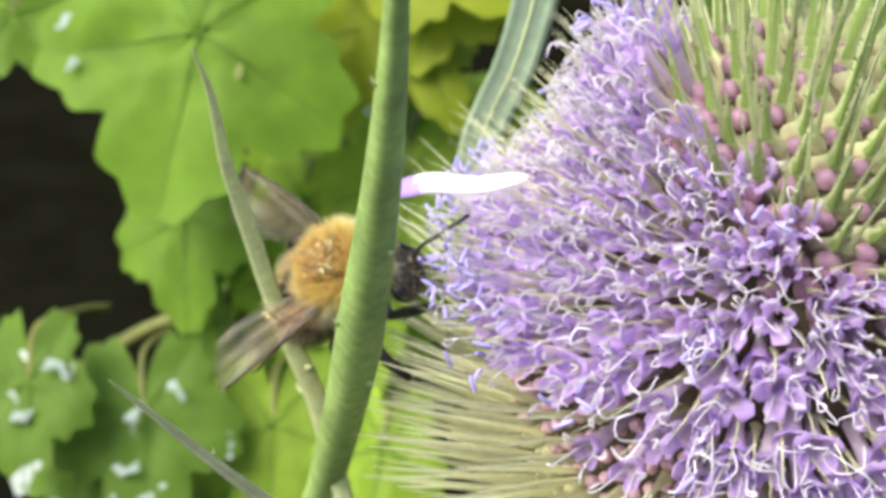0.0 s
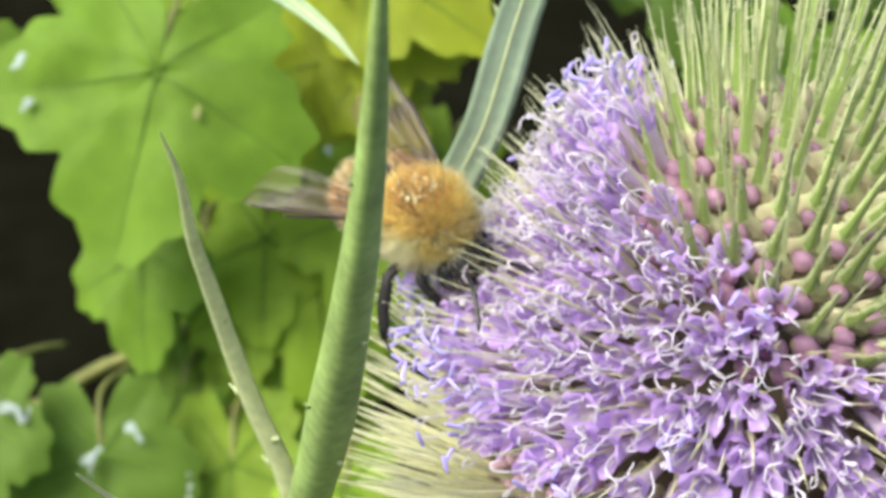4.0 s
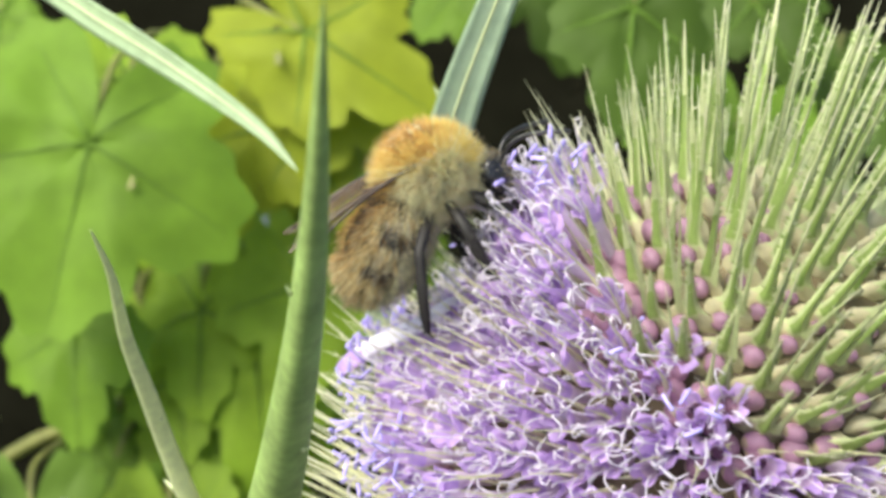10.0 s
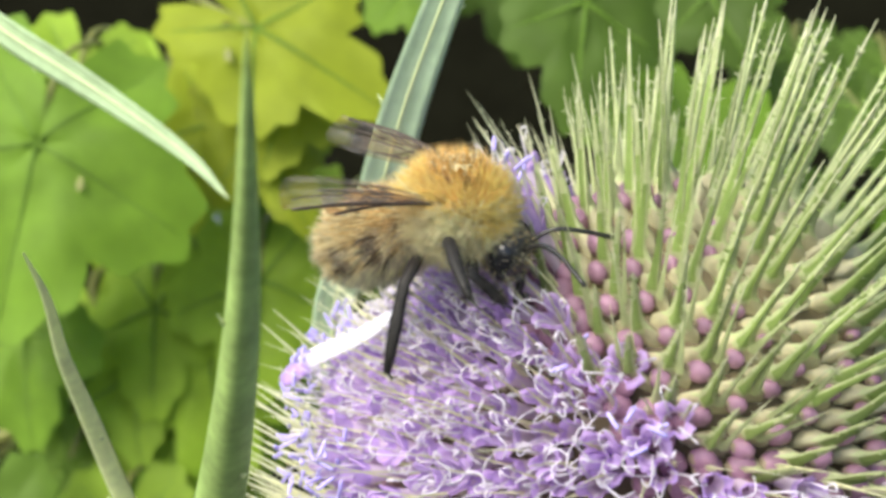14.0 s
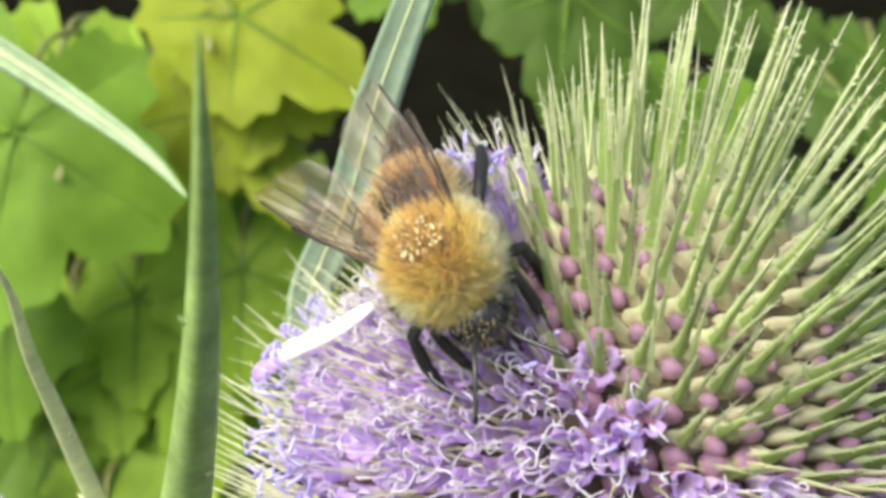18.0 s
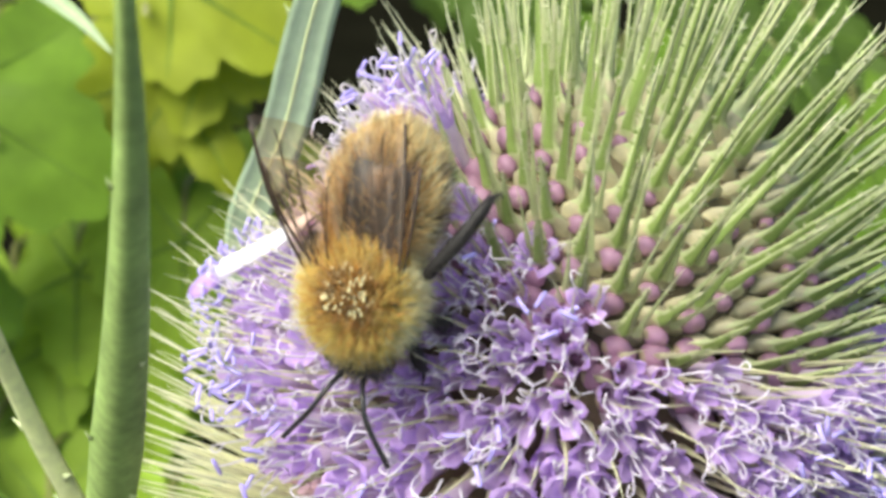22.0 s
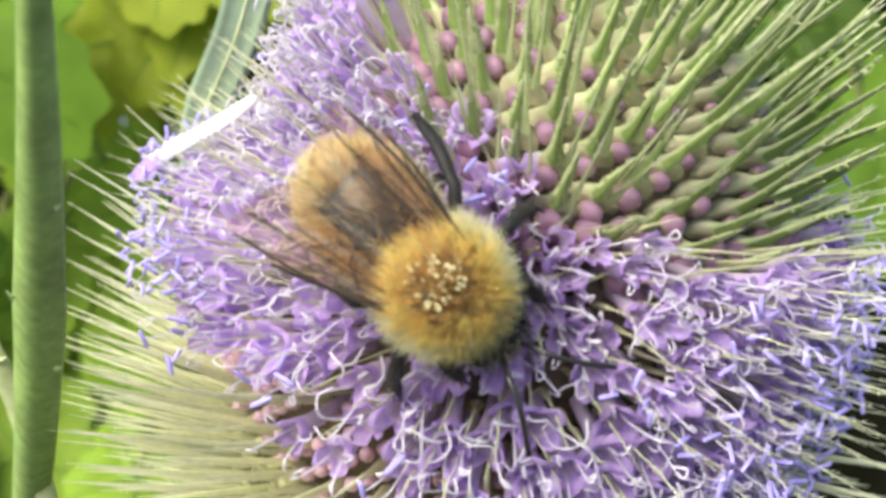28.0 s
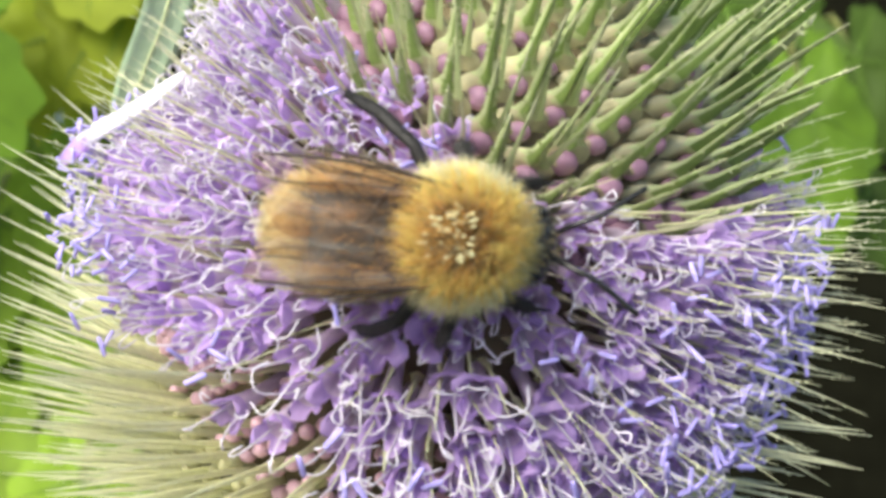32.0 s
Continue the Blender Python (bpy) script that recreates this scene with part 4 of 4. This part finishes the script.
for s in (-1, 1):
    v, f = ellipsoid((3.15, s * 1.5, -1.6), (0.75, 0.42, 1.15), 16, 10)
    part("eye", mesh_of(v, f, M_EYE), bee, "glossy black compound eye")
    line = spline([(4.0, s * 0.5, -1.2), (5.0, s * 1.0, -0.3), (6.3, s * 1.6, -0.2), (8.3, s * 3.0, -0.8)], 5)
    v, f = tube(line, [0.15] * len(line), 6)
    part("antenna", mesh_of(v, f, M_SHELL), bee, "thin black jointed antenna")
v, f = tube([(3.8, 0, -2.7), (4.0, 0, -3.6), (3.8, 0, -5.0)], [0.35, 0.28, 0.12], 7)
part("tongue", mesh_of(v, f, M_SHELL), bee)


LEGS = []


def leg(root, knee, ankle, foot, thick, side, pair):
    """A bent leg with a claw and bristles, turning about its root."""
    root = Vector(root)
    knee, ankle, foot = (Vector(q) - root for q in (knee, ankle, foot))
    o = Vector((0, 0, 0))
    line = [o, o.lerp(knee, 0.5), knee, knee.lerp(ankle, 0.3), knee.lerp(ankle, 0.75), ankle, ankle.lerp(foot, 0.5), foot]
    pv, pf = tube(line, [0.32, 0.40, 0.36, 0.42 * thick, 0.48 * thick, 0.44 * thick, 0.36, 0.22], 8, 0.8)
    lg = part("leg", mesh_of(pv, pf, M_LEG), bee, "black bristly leg")
    pv, pf = tube([foot, foot + (foot - ankle).normalized() * 0.5 + Vector((0.3, 0, -0.2)), foot + (foot - ankle).normalized() * 0.6 + Vector((0.7, 0, -0.1))], [0.1, 0.08, 0.02], 5)
    part("claw", mesh_of(pv, pf, M_SHELL), lg)
    r = random.Random(int(root.x * 10 + root.y))
    hv, hf = [], []
    for i in range(420):
        t = r.random()
        p = knee.lerp(ankle, t) if i % 3 else ankle.lerp(foot, t)
        d = Vector((r.gauss(0, 1), r.gauss(0, 1), r.gauss(0, 1))).normalized()
        d = (d + (foot - knee).normalized() * 0.6).normalized()
        q = len(hv)
        s = d.orthogonal().normalized() * 0.03
        hv += [p + s, p - s, p + d * r.uniform(0.5, 0.9)]
        hf.append((q, q + 1, q + 2))
    part("bristles", mesh_of(hv, hf, M_FUR_DARK), lg)
    LEGS.append((lg, root, side, pair))


for s in (-1, 1):
    leg((1.4, s * 1.6, -1.7), (2.0, s * 2.7, -1.7), (2.9, s * 2.8, -2.9), (3.5, s * 2.8, -4.0), 0.75, s, 0)
    leg((0.0, s * 1.8, -1.6), (0.1, s * 4.2, -0.9), (0.4, s * 5.9, -2.2), (0.9, s * 7.2, -3.6), 0.9, s, 1)
    leg((-1.3, s * 1.7, -1.8), (-2.6, s * 4.3, -0.8), (-4.4, s * 6.0, -2.0), (-6.0, s * 7.0, -3.4), 0.85, s, 2)


def wing_point(length, width, t, q):
    """A point of a wing: t runs outwards, q from the front edge to the back; the membrane is finely folded like a fan."""
    front = 0.10 * width * math.sin(math.pi * t * 0.9)
    back = -width * (0.16 + 0.84 * math.sin(math.pi * min(1, t * 0.62 + 0.06)) ** 1.2) * (1 - max(0, (t - 0.78) / 0.22) ** 2.2 * 0.92)
    fold = (0.05 * math.sin(q * 17 + t * 5) + 0.05 * math.sin(q * 29 - t * 9)) * min(1, 3 * t)
    return Vector((length * t, front + (back - front) * q, fold + 0.25 * math.sin(math.pi * t) - 0.10 * q))


def wing_mesh(length, width):
    """A clear membrane; x runs outwards from the root along the front edge."""
    n, m = 24, 26
    verts = [wing_point(length, width, i / n, k / m) for i in range(n + 1) for k in range(m + 1)]
    faces = [(i * (m + 1) + k, i * (m + 1) + k + 1, (i + 1) * (m + 1) + k + 1, (i + 1) * (m + 1) + k) for i in range(n) for k in range(m)]
    return verts, faces


def vein_lines(length, width):
    """The veins of a wing, each as a thin tube."""
    pieces = []

    for line, rad in ((((0, 0), (0.3, 0), (0.6, 0), (0.95, 0.02)), 0.07), (((0, 0.2), (0.3, 0.2), (0.55, 0.12), (0.75, 0.05)), 0.034), (((0, 0.35), (0.3, 0.42), (0.55, 0.45), (0.72, 0.5)), 0.028),
                      (((0.0, 0.7), (0.25, 0.75), (0.5, 0.8), (0.6, 0.9)), 0.028), (((0.3, 0.2), (0.38, 0.42)), 0.026), (((0.55, 0.12), (0.6, 0.3), (0.55, 0.45)), 0.026), (((0.6, 0.3), (0.8, 0.35), (0.9, 0.45)), 0.035), (((0.38, 0.42), (0.42, 0.78)), 0.035)):
        pts = [wing_point(length, width, a, b) for a, b in line]
        pts = spline(pts, 5) if len(pts) > 2 else pts
        pieces.append(tube(pts, [1.3 * rad] * len(pts), 5))
    return pieces


WINGS = []
for s in (-1, 1):
    for name, length, width, root in (("forewing", 9.7, 3.4, (-0.3, s * 2.2, 1.3)), ("hindwing", 6.8, 2.5, (-1.0, s * 2.15, 1.1))):
        v, f = wing_mesh(length, width)
        v = [(x, -y * s, z) for x, y, z in v]
        w = part(name, mesh_of(v, f, M_WING), bee, "clear brown-tinted wing with dark veins")
        for v, f in vein_lines(length, width):
            part("vein", mesh_of([(q.x, -q.y * s, q.z) for q in v], f, M_VEIN_DARK), w)
        WINGS.append((w, s, name, root))

# ---- what moves ----
BEE = [
    (0, -28.55, -4.21, 3.05, 42.0, -18.3, -14.6),
    (0.6, -28.70, -2.54, 5.67, 41.1, -36.7, -9.2),
    (1, -27.39, -2.42, 4.99, 22.4, -18.7, -8.4),
    (1.5, -28.52, -1.78, 5.93, 28.2, -30.2, -6.4),
    (2, -27.14, -1.13, 6.91, 16.5, -28.4, 1.1),
    (2.5, -27.73, 0.14, 9.60, -5.4, -29.0, 16.0),
    (3, -24.71, 0.50, 9.92, 3.6, -12.9, -13.4),
    (3.5, -26.02, 0.55, 11.11, 18.4, -8.0, -24.1),
    (4, -21.54, -1.09, 10.59, 20.4, 14.7, -44.6),
    (4.5, -23.44, -0.67, 11.97, 15.5, -6.7, -11.7),
    (6.5, -20.41, -1.25, 15.05, -12.5, -2.2, 15.3),
    (7, -19.49, -2.16, 14.25, -15.5, 1.8, 15.6),
    (7.5, -20.18, -1.31, 14.57, -10.9, -6.6, 7.4),
    (8, -20.96, -0.76, 15.92, -7.9, -31.4, 6.7),
    (8.5, -19.97, -0.74, 14.86, -9.1, -17.5, 6.1),
    (9, -19.33, 0.45, 16.98, -14.1, -23.6, 17.2),
    (9.5, -17.11, -0.06, 17.30, -13.7, -12.5, 10.6),
    (10, -17.62, 1.34, 19.10, -17.1, -20.8, 16.6),
    (10.5, -16.38, 1.49, 19.13, -12.8, -15.7, 14.5),
    (11, -15.89, 0.94, 19.29, -8.9, -12.1, 13.9),
    (11.5, -15.18, -0.16, 20.43, -9.7, 6.4, 3.7),
    (12, -15.03, -3.73, 19.24, -4.6, -11.7, 6.0),
    (12.5, -15.76, -5.59, 20.02, 12.8, -5.1, 1.1),
    (13, -13.96, -6.85, 20.26, 25.1, 10.6, -18.1),
    (13.5, -12.90, -6.74, 22.62, 11.9, -0.9, -10.2),
    (14, -12.56, -6.24, 21.13, -0.6, 6.0, -21.1),
    (14.5, -14.26, -5.09, 21.45, 20.3, -12.9, -14.9),
    (15, -13.57, -5.43, 21.12, 28.0, 16.9, -34.2),
    (15.5, -14.30, -6.75, 20.12, 18.6, 34.2, -63.3),
    (17.5, -11.93, -9.28, 19.84, 25.5, 16.7, -71.4),
    (18, -11.72, -9.89, 19.34, 39.2, 23.0, -61.8),
    (18.5, -10.52, -9.34, 21.31, 27.5, 21.8, -59.2),
    (19, -8.29, -10.99, 18.86, 34.1, 36.6, -26.8),
    (19.5, -10.78, -11.80, 18.72, 31.8, 54.6, -51.5),
    (20, -10.61, -13.63, 16.35, 44.8, 62.5, -50.6),
    (20.5, -9.25, -14.16, 16.98, 34.1, 13.9, -60.8),
    (21, -9.16, -13.54, 17.09, 42.3, 15.4, -64.6),
    (21.5, -12.14, -13.71, 16.40, 18.7, 40.4, -94.2),
    (22, -12.81, -15.78, 13.99, -14.2, 67.0, -125.4),
    (22.5, -12.39, -16.04, 12.98, 18.5, 62.5, -84.3),
    (23, -10.74, -16.58, 13.86, 33.5, 47.5, -58.1),
    (23.5, -9.86, -16.77, 14.84, 25.7, 15.4, -60.1),
    (24, -10.28, -17.48, 13.32, 27.7, 22.0, -60.6),
    (24.5, -7.80, -18.13, 13.33, 32.1, 25.8, -43.4),
    (25, -7.74, -17.90, 12.85, 35.6, 47.4, -28.7),
    (25.5, -9.13, -19.01, 12.32, 19.8, 52.7, -63.2),
    (27.5, -4.03, -20.79, 11.55, 56.3, 21.1, -12.7),
    (28, -4.65, -22.18, 9.79, 56.0, 37.1, -25.3),
    (28.5, -4.24, -21.26, 10.24, 54.6, 30.5, -23.2),
    (29, -4.53, -21.72, 9.39, 52.9, 28.6, -24.5),
    (29.5, -6.77, -21.91, 10.03, 34.9, 21.3, -59.4),
    (30, -5.23, -21.69, 7.96, 52.4, 45.9, -35.0),
    (30.5, -4.62, -21.18, 10.09, 46.3, 23.2, -41.6),
    (31, -2.32, -22.01, 8.83, 63.8, 23.2, -9.8),
    (31.5, -2.08, -21.09, 9.84, 61.4, 4.3, -19.2),
    (32, -0.77, -22.50, 10.86, 63.0, 3.6, -4.4),
]
# seconds and the bend of the abdomen below the thorax, in degrees
BEND = ((0, 38), (0.6, 31), (1, 33), (1.5, 28), (2, 29), (2.5, 30), (3, 40), (3.5, 35), (4, 25), (4.5, 35), (6.5, 35), (7, 36), (7.5, 35), (8, 29), (8.5, 31), (9, 29), (9.5, 34), (10, 38), (10.5, 36), (11, 34), (11.5, 41), (12, 27), (12.5, 34), (13, 33), (13.5, 38), (14, 38), (14.5, 37), (15, 26), (15.5, 17), (17.5, 24), (18, 24), (18.5, 24), (19, 26), (19.5, 16), (20, 8), (20.5, 16), (21, 18), (21.5, 10), (22, 3), (22.5, 5), (23, 7), (23.5, 10), (24, 13), (24.5, 6), (25, -1), (25.5, 3), (27.5, 0), (28, 9), (28.5, 8), (29, 8), (29.5, 9), (30, 10), (30.5, 9), (31, 8), (31.5, 8), (32, 7))
# seconds and the droop of the legs, in degrees
DROP = ((0, 30), (3, 34), (4, 18), (4.5, 30), (6.5, 42), (9, 46), (11, 50), (12, 45), (13, 34), (14, 36), (15, 22), (15.5, 12), (18, 8), (20, 0), (28, 0), (32, -6))
# seconds, spread from the body's line and tilt of the right wings, and of the left ones
SPREAD = ((0, 36, 4, 38, 4), (1, 28, 6, 30, 8), (2, 24, 10, 26, 8), (3, 14, 4, 10, 2), (4, 42, 12, 16, 12), (7, -2, -8, 3, -8), (8, 19, -5, -7, -8), (9, 7, -8, -6, -8), (10, 6, -8, 6, -8), (11, 3, -7, 3, -7), (12, 44, 16, 42, 4), (13, 38, 26, 25, -8), (14, 51, 9, 17, 0), (15, 16, -8, 21, -8), (17.5, 24, 11, 3, 22), (18, 27, 14, 3, 21), (19, 14, 12, 6, 10), (20, 23, 26, -8, 6), (20.5, 22, 22, 0, 26), (21, 16, 26, 6, 26), (22, 24, 26, -8, 6), (23, 27, 6, 3, 17), (24, 22, 7, 2, 26), (25, 19, 6, 9, 14), (25.5, 26, 6, 4, 14), (27.5, 11, 8, 10, 8), (28, 17, 8, 3, 8), (29, 18, 8, 15, 8), (30, 22, 8, 2, 8), (31, 3, 8, 6, 8), (32, 2, 8, 5, 8))
# seconds and the turn of each leg about its root, as angles about x, y and z
STEPS = {
    (-1, 2): ((0, 42, -24, -21), (10, 42, -24, -21), (11, 36, -24, -13), (12, 13, -16, 8), (13, -7, -8, 46), (14, 24, -39, 20), (27.5, 40, -21, -22), (31, 29, -19, -13), (32, 29, -19, -13)),
    (-1, 1): ((0, 8, -6, 16), (3, 8, -6, 16), (7, 19, 4, -2), (9, 49, 19, -9), (10, 54, 5, 6), (11, 12, 4, -5), (12, 8, -4, 12), (13, -51, -5, 33), (14, -23, -7, 25), (15, -40, -6, 44), (18, 29, -10, 23), (21, 23, 22, -28), (23, 37, 14, -8), (24, 54, 11, 1), (25, 42, -3, 14), (25.5, 49, -11, 22), (27.5, 18, 8, -8), (28, 22, -2, 10), (29, 31, 8, -2), (30, 33, 12, -8), (31, 33, 5, 1), (32, 32, 14, -10)),
    (1, 1): ((0, -57, 8, -4), (18, -57, 8, -4), (20, -8, -6, -16), (20.5, -57, 22, 8), (21, -67, 14, -2), (23, -46, -8, -19), (24, -25, 3, -2), (25, 38, -7, -42), (25.5, 27, -5, -6), (27.5, -34, -15, -29), (28, -24, 8, 5), (29, -16, 0, -6), (30, 1, 6, 17), (31, -27, 4, -2), (32, -38, 12, 5)),
    (1, 2): ((0, -7, 1, 22), (18, -7, 1, 22), (20, -34, -24, 10), (21, -12, -1, 25), (22, 27, 21, 17), (23, -17, -15, 2), (24, 1, 1, 0), (25, -9, -15, -14), (25.5, -9, -4, 11), (27.5, -9, -8, -2), (28, -6, 1, 19), (29, 20, 17, 16), (30, 14, 14, 28), (31, 12, 12, 11), (32, -1, 0, 3)),
}


def motions():
    walk(bee, [(t, pose(x * MM + HEAD.x, y * MM + HEAD.y, z * MM + HEAD.z, rx, ry, rz)) for t, x, y, z, rx, ry, rz in BEE])
    walk(abdomen, [(t, pose(-1.8 * MM, 0, -0.3 * MM, 0, -bend, 0)) for t, bend in BEND])
    for w, s, name, root in WINGS:
        rows = []
        for t, right, right_tilt, left, left_tilt in SPREAD:
            a, tilt = (right, right_tilt) if s < 0 else (left, left_tilt)
            a += 7 if name == "hindwing" else 0
            rows.append((t, Matrix.Translation(Vector(root) * MM) @ Matrix.Rotation(s * radians(180 - a), 4, "Z") @ Matrix.Rotation(radians(-tilt), 4, "Y")))
        walk(w, rows)
    for lg, root, s, pair in LEGS:
        if (s, pair) in STEPS:
            rows = [(t, pose(*(root * MM), rx, ry, rz)) for t, rx, ry, rz in STEPS[(s, pair)]]
        else:
            rows = [(t, Matrix.Translation(root * MM) @ Matrix.Rotation(-s * radians(drop), 4, "X")) for t, drop in DROP]
        walk(lg, rows)
    rest = (Vector((-23.9, 1.4, 5.2)), Vector((-15.1, 0.3, 11.4)))
    up = (Vector((-21.5, 0.1, 6.6)), Vector((-21.8, -4.5, 15.4)))
    flat = (Vector((-24.8, -7.9, 10.9)), Vector((-16.9, -12.4, 13.7)))
    sunk = (Vector((-24.0, 5.2, 2.0)), Vector((-15.6, 4.0, 8.5)))
    rows = []
    for t, (a, b) in ((0, flat), (0.1, flat), (0.5, up), (2.1, up), (2.7, sunk), (9.3, sunk), (10.4, rest), (32, rest)):
        x = (b - a).normalized()
        z = Vector((-0.5, -0.6, 0.6))
        z = (z - x * z.dot(x)).normalized()
        rows.append((t, Matrix.Translation(put(a)) @ Matrix((x, z.cross(x), z)).transposed().to_4x4()))
    walk(petal, rows)


motions()
